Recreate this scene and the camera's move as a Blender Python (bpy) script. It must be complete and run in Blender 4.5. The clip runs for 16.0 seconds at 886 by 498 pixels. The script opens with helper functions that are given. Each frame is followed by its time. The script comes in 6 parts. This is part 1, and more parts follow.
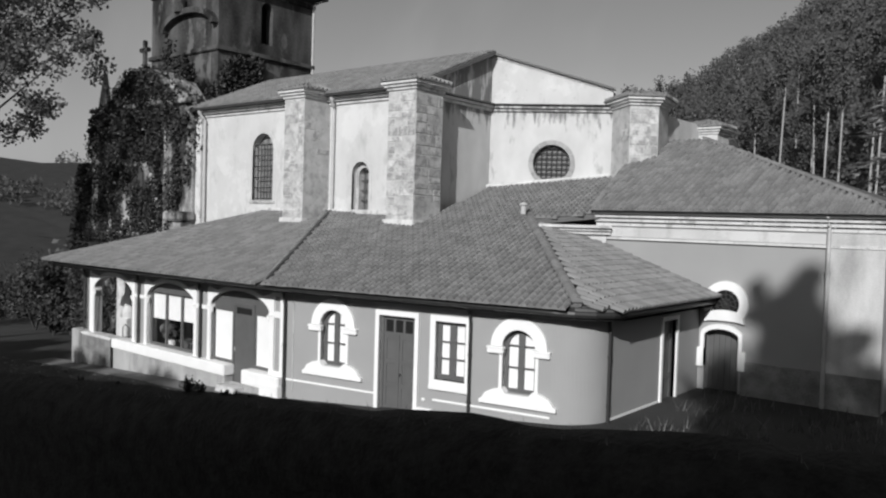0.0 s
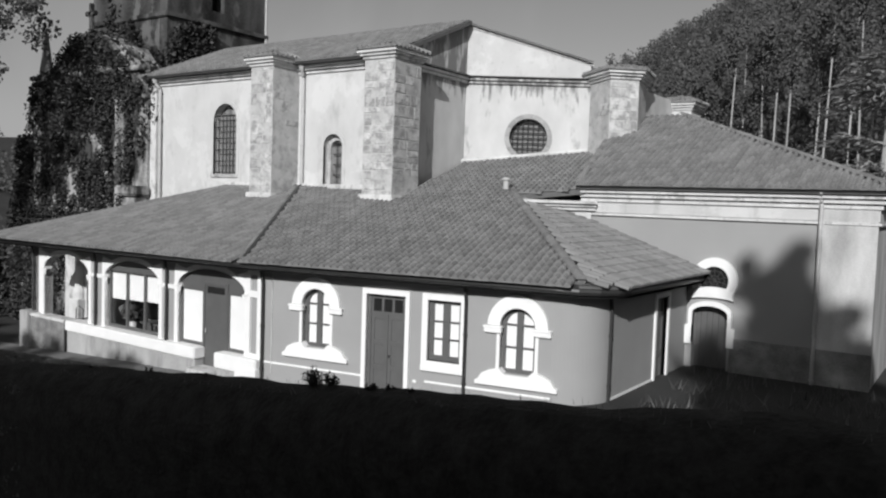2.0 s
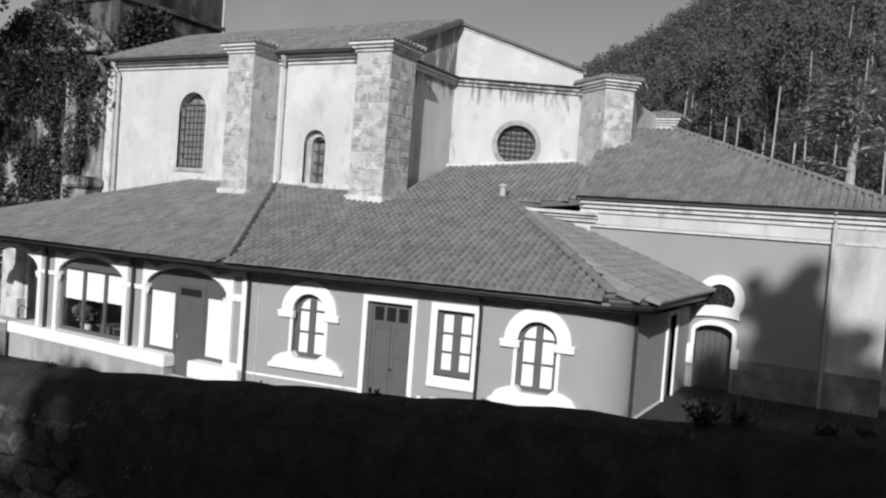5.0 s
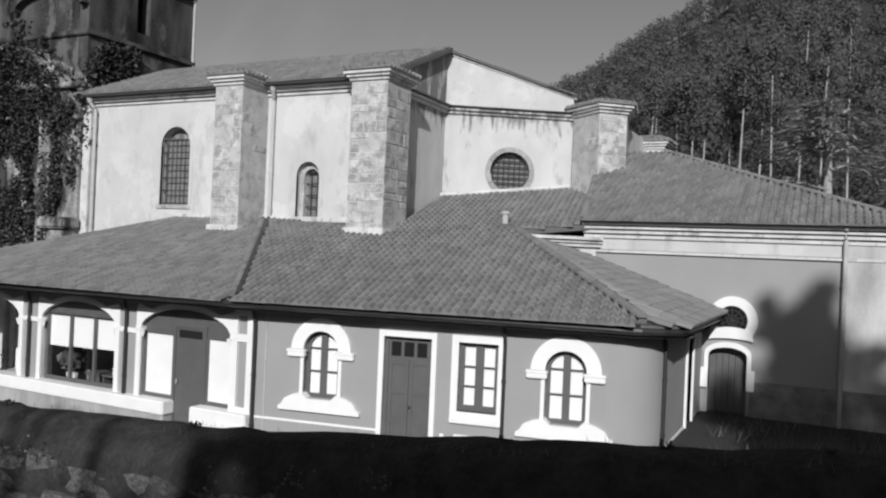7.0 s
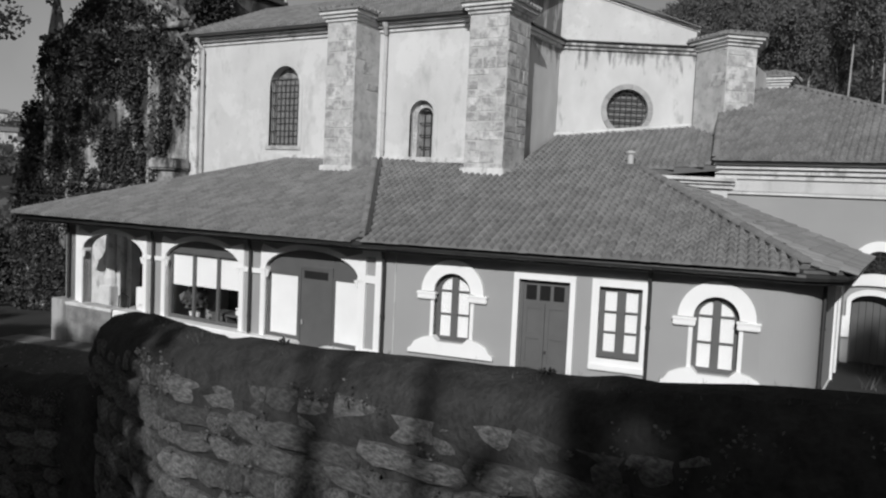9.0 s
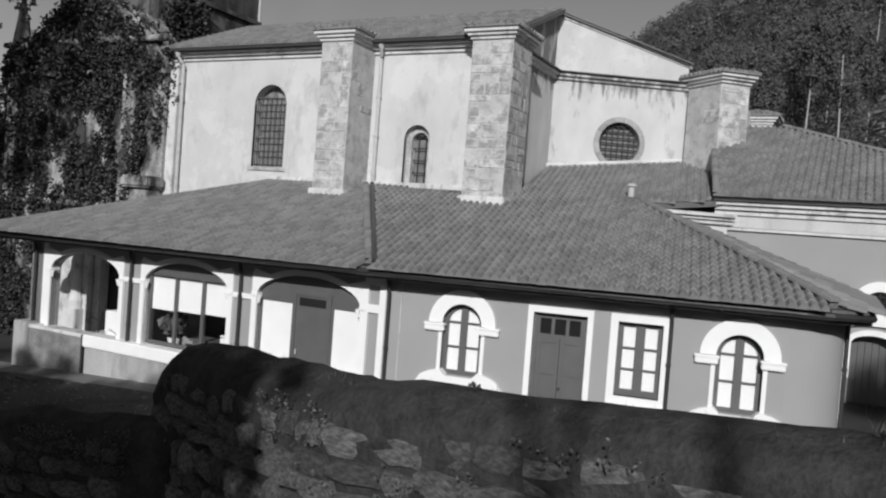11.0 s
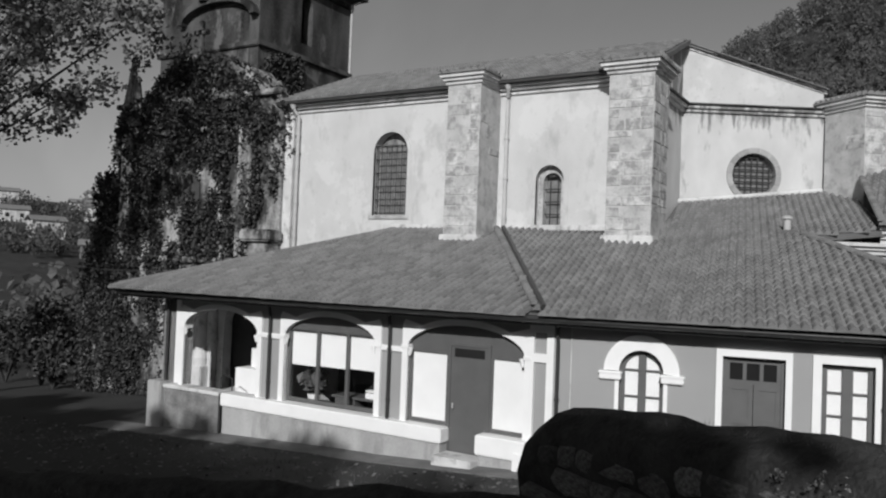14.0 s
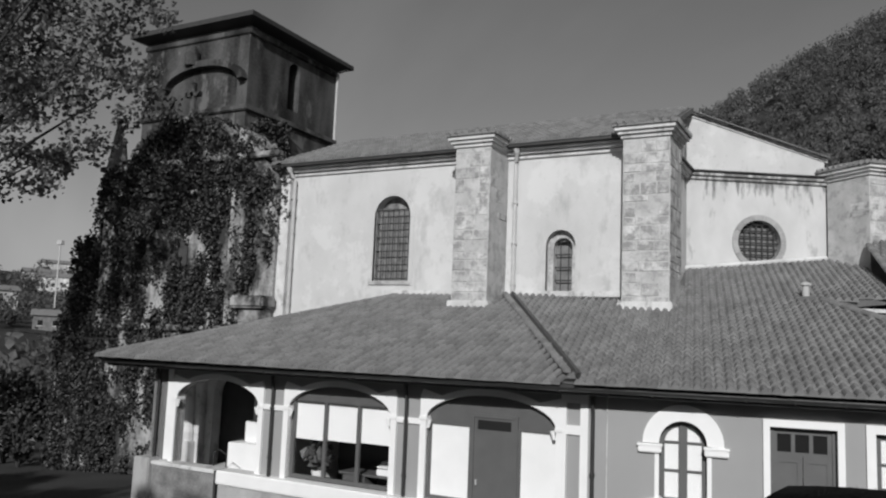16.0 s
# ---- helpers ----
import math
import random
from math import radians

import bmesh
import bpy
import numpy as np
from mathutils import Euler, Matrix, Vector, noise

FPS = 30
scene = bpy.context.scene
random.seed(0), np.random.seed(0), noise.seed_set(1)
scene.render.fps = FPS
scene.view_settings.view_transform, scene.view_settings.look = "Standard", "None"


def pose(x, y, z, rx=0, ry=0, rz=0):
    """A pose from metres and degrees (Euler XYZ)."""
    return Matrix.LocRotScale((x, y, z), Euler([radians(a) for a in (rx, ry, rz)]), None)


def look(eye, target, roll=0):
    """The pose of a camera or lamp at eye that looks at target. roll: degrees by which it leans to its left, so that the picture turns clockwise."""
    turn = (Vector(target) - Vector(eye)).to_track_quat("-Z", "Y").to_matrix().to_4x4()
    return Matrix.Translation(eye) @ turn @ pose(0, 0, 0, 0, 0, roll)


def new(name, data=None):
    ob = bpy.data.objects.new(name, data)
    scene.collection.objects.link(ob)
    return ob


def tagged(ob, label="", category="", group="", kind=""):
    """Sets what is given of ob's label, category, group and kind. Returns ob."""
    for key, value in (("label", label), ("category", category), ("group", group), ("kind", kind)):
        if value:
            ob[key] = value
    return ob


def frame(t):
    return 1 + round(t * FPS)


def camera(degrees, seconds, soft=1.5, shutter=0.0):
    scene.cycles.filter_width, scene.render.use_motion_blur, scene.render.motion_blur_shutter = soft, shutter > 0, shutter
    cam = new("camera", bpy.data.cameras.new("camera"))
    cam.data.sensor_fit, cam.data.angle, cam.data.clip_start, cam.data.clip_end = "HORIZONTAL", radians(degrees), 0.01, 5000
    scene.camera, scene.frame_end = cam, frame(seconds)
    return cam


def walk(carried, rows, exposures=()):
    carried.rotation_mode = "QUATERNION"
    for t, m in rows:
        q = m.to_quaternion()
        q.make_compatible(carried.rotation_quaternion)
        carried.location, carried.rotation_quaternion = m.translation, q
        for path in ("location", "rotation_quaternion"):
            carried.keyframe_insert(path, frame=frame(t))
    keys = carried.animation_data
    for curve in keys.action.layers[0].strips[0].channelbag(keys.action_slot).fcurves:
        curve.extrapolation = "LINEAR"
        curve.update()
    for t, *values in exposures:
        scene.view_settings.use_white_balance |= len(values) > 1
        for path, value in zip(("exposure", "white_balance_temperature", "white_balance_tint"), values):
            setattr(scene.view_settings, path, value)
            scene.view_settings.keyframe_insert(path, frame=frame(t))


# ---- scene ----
cam = camera(58.1, 16.0, soft=2.2)
METRES, EYE, TILT, LEAN, TURN = 14.5, 5.0, 0.0, 0.0, 39.0
ROWS = [
    (0.0, 0.0, 0.0, 0.0, 0.06, -2.07, -1.7),
    (0.5, -0.0252, 0.0154, -0.0063, -1.12, -2.18, -1.02),
    (1.0, -0.0521, 0.0326, -0.0063, -0.69, -3.17, -0.14),
    (1.5, -0.0792, 0.0559, -0.0108, -3.38, -3.44, -1.59),
    (2.0, -0.1037, 0.0722, -0.0127, -4.48, -3.43, -1.91),
    (2.5, -0.126, 0.0938, -0.0169, -4.13, -1.9, -1.84),
    (3.0, -0.1528, 0.1161, -0.0258, -6.62, -1.73, -2.71),
    (3.5, -0.1778, 0.1332, -0.0241, -8.04, -2.36, -2.25),
    (4.0, -0.1994, 0.1597, -0.0323, -8.71, -2.02, -3.34),
    (6.5, -0.3125, 0.2515, -0.0429, -11.7, -2.03, -3.16),
    (7.0, -0.3391, 0.2654, -0.0483, -13.01, 0.22, -2.43),
    (7.5, -0.3638, 0.282, -0.0545, -11.13, -0.04, -1.81),
    (8.0, -0.3904, 0.2994, -0.0574, -9.91, -1.5, -2.01),
    (8.5, -0.4167, 0.3162, -0.0611, -9.82, -3.13, -3.23),
    (9.0, -0.4405, 0.3354, -0.0623, -8.16, -3.91, -2.6),
    (11.5, -0.567, 0.4273, -0.0767, -12.56, -0.74, -4.63),
    (12.0, -0.5982, 0.4431, -0.0806, -11.99, -0.2, -4.45),
    (12.5, -0.6263, 0.4612, -0.0835, -9.91, -0.64, -4.11),
    (13.0, -0.655, 0.4778, -0.084, -9.0, -0.92, -4.78),
    (13.5, -0.6817, 0.4891, -0.0828, -8.28, -1.31, -4.39),
    (14.0, -0.7038, 0.5066, -0.0842, -8.24, 1.5, -2.19),
    (14.5, -0.7268, 0.5241, -0.0893, -8.59, 3.32, -2.15),
    (15.0, -0.748, 0.5443, -0.0905, -10.39, 4.46, -3.17),
    (15.5, -0.7706, 0.565, -0.0902, -9.27, 6.04, -2.85),
    (16.0, -0.7968, 0.5837, -0.0965, -11.16, 6.73, -2.22),
]
walk(cam, [(t, pose(0, 0, EYE, TILT, LEAN, TURN) @ pose(METRES * x, METRES * y, METRES * z, 90 + pitch, roll, yaw)) for t, x, y, z, yaw, pitch, roll in ROWS],
     exposures=((0.0, 0.06), (2.0, 0.06), (3.5, 0.13), (6.5, 0.08), (7.0, 0.0), (7.5, -0.09), (8.0, -0.13), (8.5, -0.18), (9.0, -0.16), (11.5, -0.08), (12.5, -0.05), (14.5, -0.19), (16.0, -0.18)))

from mathutils import geometry

# ---- world, sun ----
SUN_TO = Vector((0.30, -0.86, 0.46)).normalized()
world = bpy.data.worlds.new("world")
scene.world = world
world.use_nodes = True
wn, wl = world.node_tree.nodes, world.node_tree.links
sky = wn.new("ShaderNodeTexSky")
sky.sky_type, sky.sun_disc = "NISHITA", False
sky.sun_elevation = math.asin(SUN_TO.z)
sky.sun_rotation = math.atan2(SUN_TO.x, SUN_TO.y)
grey = wn.new("ShaderNodeRGBToBW")
wl.new(sky.outputs[0], grey.inputs[0])
wco, wmp, wtx, wrg, wmul = wn.new("ShaderNodeTexCoord"), wn.new("ShaderNodeMapping"), wn.new("ShaderNodeTexNoise"), wn.new("ShaderNodeMapRange"), wn.new("ShaderNodeMath")
wmp.inputs["Rotation"].default_value, wmp.inputs["Scale"].default_value = (0.3, 0.9, 0.5), (1.2, 6.0, 2.2)
wtx.inputs["Scale"].default_value, wtx.inputs["Detail"].default_value = 1.3, 4
wrg.inputs["From Min"].default_value, wrg.inputs["From Max"].default_value = 0.45, 0.75
wrg.inputs["To Min"].default_value, wrg.inputs["To Max"].default_value = 1.0, 1.22
wmul.operation = "MULTIPLY"
wl.new(wco.outputs["Generated"], wmp.inputs[0])
wl.new(wmp.outputs[0], wtx.inputs["Vector"])
wl.new(wtx.outputs[0], wrg.inputs[0])
wl.new(grey.outputs[0], wmul.inputs[0])
wl.new(wrg.outputs[0], wmul.inputs[1])
wl.new(wmul.outputs[0], wn["Background"].inputs[0])
wn["Background"].inputs[1].default_value = 0.064
sun = new("sun", bpy.data.lights.new("sun", "SUN"))
sun.data.energy, sun.data.angle = 4.1, radians(0.9)
sun.matrix_world = look(SUN_TO * 100, (0, 0, 0))


# ---- materials ----
def material(name, value, rough=0.85, spread=0.25, scale=3.0, fine=40.0, bump=0.3, metal=0.0, per_piece=0.0, island=0.0, streaks=0.0, grain=0.45):
    """A grey procedural surface: broad stains, fine grain, relief; pieces may differ."""
    m = bpy.data.materials.new(name)
    m.use_nodes = True
    n, l = m.node_tree.nodes, m.node_tree.links
    bsdf = n["Principled BSDF"]
    bsdf.inputs["Roughness"].default_value = rough
    bsdf.inputs["Metallic"].default_value = metal
    co = n.new("ShaderNodeTexCoord")
    big, small = n.new("ShaderNodeTexNoise"), n.new("ShaderNodeTexNoise")
    big.inputs["Scale"].default_value, big.inputs["Detail"].default_value = scale, 6
    small.inputs["Scale"].default_value, small.inputs["Detail"].default_value = fine, 4
    source = co.outputs["Object"]
    if streaks:
        mp = n.new("ShaderNodeMapping")
        mp.inputs["Scale"].default_value = (1, 1, streaks)
        l.new(source, mp.inputs[0])
        l.new(mp.outputs[0], big.inputs["Vector"])
    else:
        l.new(source, big.inputs["Vector"])
    l.new(source, small.inputs["Vector"])
    add = n.new("ShaderNodeMath")
    add.operation = "MULTIPLY_ADD"
    l.new(small.outputs[0], add.inputs[0])
    add.inputs[1].default_value = grain
    l.new(big.outputs[0], add.inputs[2])
    last = add.outputs[0]
    ramp = n.new("ShaderNodeMapRange")
    ramp.inputs["From Min"].default_value, ramp.inputs["From Max"].default_value = 0.22 + 0.45 * grain, 0.72 + 0.67 * grain
    ramp.inputs["To Min"].default_value, ramp.inputs["To Max"].default_value = value * (1 - spread), value * (1 + spread)
    l.new(last, ramp.inputs[0])
    last = ramp.outputs[0]
    for amount, kind, out in ((per_piece, "ShaderNodeObjectInfo", "Random"), (island, "ShaderNodeNewGeometry", "Random Per Island")):
        if amount:
            info, r2, mul = n.new(kind), n.new("ShaderNodeMapRange"), n.new("ShaderNodeMath")
            r2.inputs["To Min"].default_value, r2.inputs["To Max"].default_value = 1 - amount, 1 + amount
            mul.operation = "MULTIPLY"
            l.new(info.outputs[out], r2.inputs[0])
            l.new(r2.outputs[0], mul.inputs[0])
            l.new(last, mul.inputs[1])
            last = mul.outputs[0]
    rgb = n.new("ShaderNodeCombineColor")
    for i in range(3):
        l.new(last, rgb.inputs[i])
    l.new(rgb.outputs[0], bsdf.inputs["Base Color"])
    if bump:
        b = n.new("ShaderNodeBump")
        b.inputs["Strength"].default_value, b.inputs["Distance"].default_value = bump, 0.02
        l.new(small.outputs[0], b.inputs["Height"])
        l.new(b.outputs[0], bsdf.inputs["Normal"])
    return m


def thin_leaf(m, share=0.4):
    """Lets some light through leaf blades."""
    n, l = m.node_tree.nodes, m.node_tree.links
    bsdf = n["Principled BSDF"]
    tr, mix = n.new("ShaderNodeBsdfTranslucent"), n.new("ShaderNodeMixShader")
    mix.inputs[0].default_value = share
    l.new(bsdf.inputs["Base Color"].links[0].from_socket, tr.inputs[0])
    l.new(bsdf.outputs[0], mix.inputs[1])
    l.new(tr.outputs[0], mix.inputs[2])
    l.new(mix.outputs[0], n["Material Output"].inputs[0])


def weathered(m, scale, low, high, value, share, seed, stretch=(1, 1, 1), detail=7):
    """Lays patches of another tone over a surface, where a broken noise passes from low to high."""
    n, l = m.node_tree.nodes, m.node_tree.links
    bsdf = n["Principled BSDF"]
    old = bsdf.inputs["Base Color"].links[0].from_socket
    co, mp, tex, rg, mix = n.new("ShaderNodeTexCoord"), n.new("ShaderNodeMapping"), n.new("ShaderNodeTexNoise"), n.new("ShaderNodeMapRange"), n.new("ShaderNodeMix")
    mp.inputs["Location"].default_value, mp.inputs["Scale"].default_value = (seed, seed * 1.7, seed * 0.6), stretch
    tex.inputs["Scale"].default_value, tex.inputs["Detail"].default_value, tex.inputs["Roughness"].default_value = scale, detail, 0.65
    rg.inputs["From Min"].default_value, rg.inputs["From Max"].default_value, rg.inputs["To Max"].default_value = low, high, share
    l.new(co.outputs["Object"], mp.inputs[0])
    l.new(mp.outputs[0], tex.inputs["Vector"])
    l.new(tex.outputs[0], rg.inputs[0])
    mix.data_type = "RGBA"
    l.new(rg.outputs[0], mix.inputs[0])
    l.new(old, mix.inputs[6])
    mix.inputs[7].default_value = (value, value, value, 1)
    l.new(mix.outputs[2], bsdf.inputs["Base Color"])
    return m


PLASTER = material("old_plaster", 0.50, spread=0.13, scale=0.9, fine=22, bump=0.3, streaks=0.7, grain=0.2)
weathered(PLASTER, 0.55, 0.52, 0.56, 0.60, 0.55, 3.0)
weathered(PLASTER, 1.6, 0.55, 0.70, 0.26, 0.45, 11.0, (1, 1, 0.45))
weathered(PLASTER, 6.0, 0.60, 0.68, 0.28, 0.35, 17.0)
STAINED = material("stained_plaster", 0.50, spread=0.14, scale=1.3, fine=24, bump=0.3, streaks=0.6, grain=0.15)
weathered(STAINED, 1.3, 0.58, 0.66, 0.24, 0.6, 5.0, (1.2, 1.2, 0.4))
PAINT = material("ochre_wall_paint", 0.30, spread=0.07, scale=0.8, fine=60, bump=0.12)
WHITE = material("white_paint", 0.77, rough=0.7, spread=0.05, scale=2, fine=50, bump=0.1)
STONE = material("sandstone_block", 0.44, spread=0.30, scale=2.4, fine=18, bump=0.9, per_piece=0.2)
weathered(STONE, 4.0, 0.46, 0.60, 0.20, 0.75, 2.0)
weathered(STONE, 2.2, 0.55, 0.62, 0.58, 0.5, 9.0)
RING = material("rose_ring_stone", 0.30, spread=0.25, scale=3.0, fine=20, bump=0.5, per_piece=0.2)
STONE_WALL = weathered(material("buttress_mortar", 0.44, spread=0.25, scale=1.6, fine=25, bump=0.5), 3.0, 0.5, 0.62, 0.24, 0.6, 4.0)
CORNICE = weathered(material("weathered_cornice", 0.55, spread=0.25, scale=1.5, fine=25, bump=0.35), 2.6, 0.54, 0.64, 0.22, 0.7, 6.0, (1, 1, 0.6))
TILE = material("roof_tile", 0.195, rough=0.8, spread=0.14, scale=0.9, fine=22, bump=0.35, per_piece=0.2)
TILES = material("roof_tiles_joined", 0.195, rough=0.8, spread=0.14, scale=0.9, fine=22, bump=0.35, island=0.2)
for m in (TILE, TILES):
    weathered(m, 3.5, 0.58, 0.70, 0.10, 0.4, 8.0)
    weathered(m, 9.0, 0.66, 0.72, 0.30, 0.35, 13.0)
ROOF_BED = material("roof_bed", 0.10, spread=0.2)
WOOD = material("brown_painted_wood", 0.095, rough=0.55, spread=0.12, scale=3, fine=60, bump=0.1)
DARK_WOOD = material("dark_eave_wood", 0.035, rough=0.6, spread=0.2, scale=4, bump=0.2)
METAL = material("painted_gutter_metal", 0.03, rough=0.45, spread=0.2, scale=4, bump=0.05)
LIGHT_PIPE = material("zinc_pipe", 0.42, rough=0.5, spread=0.15, scale=4, bump=0.05)
IRON = material("iron_bar", 0.03, rough=0.6, spread=0.2, bump=0.1)
# tower shade painted as a dark base tone; lichened cornice tops share it
DARK_STONE = material("shaded_lichen_plaster", 0.045, spread=0.9, scale=0.6, fine=7, bump=0.5, streaks=0.35, grain=0.2)
# paler streaks are sunlight on the tower, put into the colour
weathered(DARK_STONE, 0.9, 0.55, 0.62, 0.16, 0.6, 7.0, (1, 1, 0.5))
IVY = material("ivy_leaf", 0.026, rough=0.55, spread=0.3, island=0.7, bump=0)
LEAF = material("plane_leaf", 0.12, rough=0.55, spread=0.3, island=0.5, bump=0)
FOREST = material("forest_leaf", 0.125, rough=0.8, spread=0.3, scale=0.05, fine=2, island=0.3, bump=0)
thin_leaf(LEAF)
thin_leaf(FOREST, 0.45)
DARK_BARK = material("dark_bark", 0.03, spread=0.35, scale=1.5, fine=12, streaks=0.3)
BARK = material("pale_bark", 0.30, spread=0.35, scale=1.5, fine=12, streaks=0.3)
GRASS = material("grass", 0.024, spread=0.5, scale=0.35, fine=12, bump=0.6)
EARTH = material("lane_earth", 0.10, spread=0.4, scale=0.8, fine=20, bump=0.6)
RUBBLE = material("rubble_stone", 0.125, spread=0.5, scale=3.5, fine=22, bump=0.9, per_piece=0.5)
weathered(RUBBLE, 6.0, 0.52, 0.62, 0.05, 0.7, 1.0)
MORTAR = material("dark_mortar_moss", 0.06, spread=0.5, scale=2.5, fine=14, bump=0.8)
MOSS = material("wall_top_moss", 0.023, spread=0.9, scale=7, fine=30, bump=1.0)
LITTER = material("dry_leaf", 0.11, spread=0.3, island=0.5, bump=0)
PIER = material("stained_pier_stone", 0.42, spread=0.5, scale=1.3, fine=20, bump=0.4, streaks=0.3, grain=0.15)
OLD_GLASS = material("dusty_leaded_glass", 0.17, rough=0.35, spread=0.4, scale=4, fine=20, bump=0.2)
PAVING = material("worn_concrete", 0.14, spread=0.4, scale=1.5, fine=20, bump=0.5)
FRONT_STONE = material("weathered_dappled_stone", 0.2, spread=0.85, scale=1.6, fine=9, bump=0.6, streaks=0.4, grain=0.25)
STAINED_BASE = weathered(material("stained_concrete_base", 0.34, spread=0.25, scale=1.4, fine=20, bump=0.4, streaks=0.4), 1.6, 0.52, 0.66, 0.17, 0.6, 14.0, (1, 1, 0.35))
# mottled plinth stone; its dark tone also paints shade on the porch parapet
PLINTH = material("mottled_shaded_stone", 0.2, spread=0.6, scale=1.8, fine=20, bump=0.6)
for m in (DARK_STONE, FRONT_STONE, RUBBLE):
    # strong patches: sun and shade on tower and front painted in; lichen on rubble
    ramp = next(nd for nd in m.node_tree.nodes if nd.type == "MAP_RANGE")
    lo_, hi_ = ramp.inputs["From Min"].default_value, ramp.inputs["From Max"].default_value
    ramp.inputs["From Min"].default_value, ramp.inputs["From Max"].default_value = lo_ + 0.3 * (hi_ - lo_), hi_ - 0.22 * (hi_ - lo_)
BLIND = material("white_blind", 0.8, rough=0.9, spread=0.03, bump=0)
# near-black colour that stands in for shade in rooms and recesses
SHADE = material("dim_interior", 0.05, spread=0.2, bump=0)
GLASS = material("window_glass", 0.02, rough=0.06, spread=0.1, bump=0)


# ---- building helpers ----
def obj(name, bm, mat, parent=None, label="", smooth=False, at=None):
    me = bpy.data.meshes.new(name)
    bm.normal_update()
    bm.to_mesh(me)
    bm.free()
    me.materials.append(mat)
    if smooth:
        for p in me.polygons:
            p.use_smooth = True
    ob = new(name, me)
    if at is not None:
        ob.matrix_world = at
    if parent is not None:
        ob.parent = parent
    if label:
        ob["label"] = label
    return ob


part = obj


def thing(name, label, category, group="", kind="", at=None):
    ob = new(name)
    if at is not None:
        ob.matrix_world = at
    return tagged(ob, label, category, group, kind)


def slab(loops, y0, y1, bm=None):
    """An upright plate: loops of (x, z), the first its outline and the rest holes, from depth y0 to y1."""
    bm = bm or bmesh.new()
    tris = geometry.tessellate_polygon([[Vector((x, z, 0)) for x, z in lp] for lp in loops])
    flat = [p for lp in loops for p in lp]
    front = [bm.verts.new((x, y0, z)) for x, z in flat]
    back = [bm.verts.new((x, y1, z)) for x, z in flat]
    for t in tris:
        a = [front[i] for i in t]
        n = (a[1].co - a[0].co).cross(a[2].co - a[0].co)
        if n.length < 1e-9:
            continue
        flip = (n.y > 0) == (y1 > y0)
        bm.faces.new(a[::-1] if flip else a)
        b = [back[i] for i in t]
        bm.faces.new(b if flip else b[::-1])
    k = 0
    for lp in loops:
        m = len(lp)
        for i in range(m):
            j = (i + 1) % m
            bm.faces.new((front[k + i], front[k + j], back[k + j], back[k + i]))
        k += m
    bmesh.ops.recalc_face_normals(bm, faces=bm.faces)
    return bm


def prism(plan, z0, z1, bm=None):
    """A solid over a plan outline; z1 may be one height or one for each corner."""
    bm = bm or bmesh.new()
    tops = z1 if isinstance(z1, (list, tuple)) else [z1] * len(plan)
    lows = z0 if isinstance(z0, (list, tuple)) else [z0] * len(plan)
    a = [bm.verts.new((x, y, z)) for (x, y), z in zip(plan, lows)]
    b = [bm.verts.new((x, y, z)) for (x, y), z in zip(plan, tops)]
    bm.faces.new(a[::-1])
    bm.faces.new(b)
    for i in range(len(plan)):
        j = (i + 1) % len(plan)
        bm.faces.new((a[i], a[j], b[j], b[i]))
    bmesh.ops.recalc_face_normals(bm, faces=bm.faces)
    return bm


def box(x0, x1, y0, y1, z0, z1, bevel=0.0, bm=None):
    own = bm is None
    bm = bm or bmesh.new()
    prism([(x0, y0), (x1, y0), (x1, y1), (x0, y1)], z0, z1, bm)
    if bevel and own:
        bmesh.ops.bevel(bm, geom=bm.edges[:], offset=bevel, segments=2, affect="EDGES")
    return bm


def tube(points, radius, sides=8, bm=None):
    """A pipe along points; radius one number or one a point."""
    bm = bm or bmesh.new()
    pts = [Vector(p) for p in points]
    rs = radius if isinstance(radius, (list, tuple)) else [radius] * len(pts)
    rings = []
    for i, p in enumerate(pts):
        d = (pts[min(i + 1, len(pts) - 1)] - pts[max(i - 1, 0)]).normalized()
        u = d.orthogonal().normalized() if abs(d.z) > 0.9 else d.cross(Vector((0, 0, 1))).normalized()
        v = d.cross(u)
        rings.append([bm.verts.new(p + rs[i] * (math.cos(q) * u + math.sin(q) * v)) for q in (2 * math.pi * k / sides for k in range(sides))])
    for r0, r1 in zip(rings, rings[1:]):
        for k in range(sides):
            bm.faces.new((r0[k], r0[(k + 1) % sides], r1[(k + 1) % sides], r1[k]))
    bm.faces.new(rings[0][::-1])
    bm.faces.new(rings[-1])
    return bm


def arc(cx, cz, r, a0, a1, n, rz=None):
    rz = rz or r
    return [(cx + r * math.cos(radians(a0 + (a1 - a0) * i / n)), cz + rz * math.sin(radians(a0 + (a1 - a0) * i / n))) for i in range(n + 1)]


def arched(x0, x1, z0, zs, rise=None, n=14):
    """An opening with a round or flat-arched head: sides up to zs, head of that rise."""
    r = (x1 - x0) / 2
    rise = rise or r
    return [(x0, z0), (x1, z0)] + arc((x0 + x1) / 2, zs, r, 0, 180, n, rise)


def rect(x0, x1, z0, z1):
    return [(x0, z0), (x1, z0), (x1, z1), (x0, z1)]


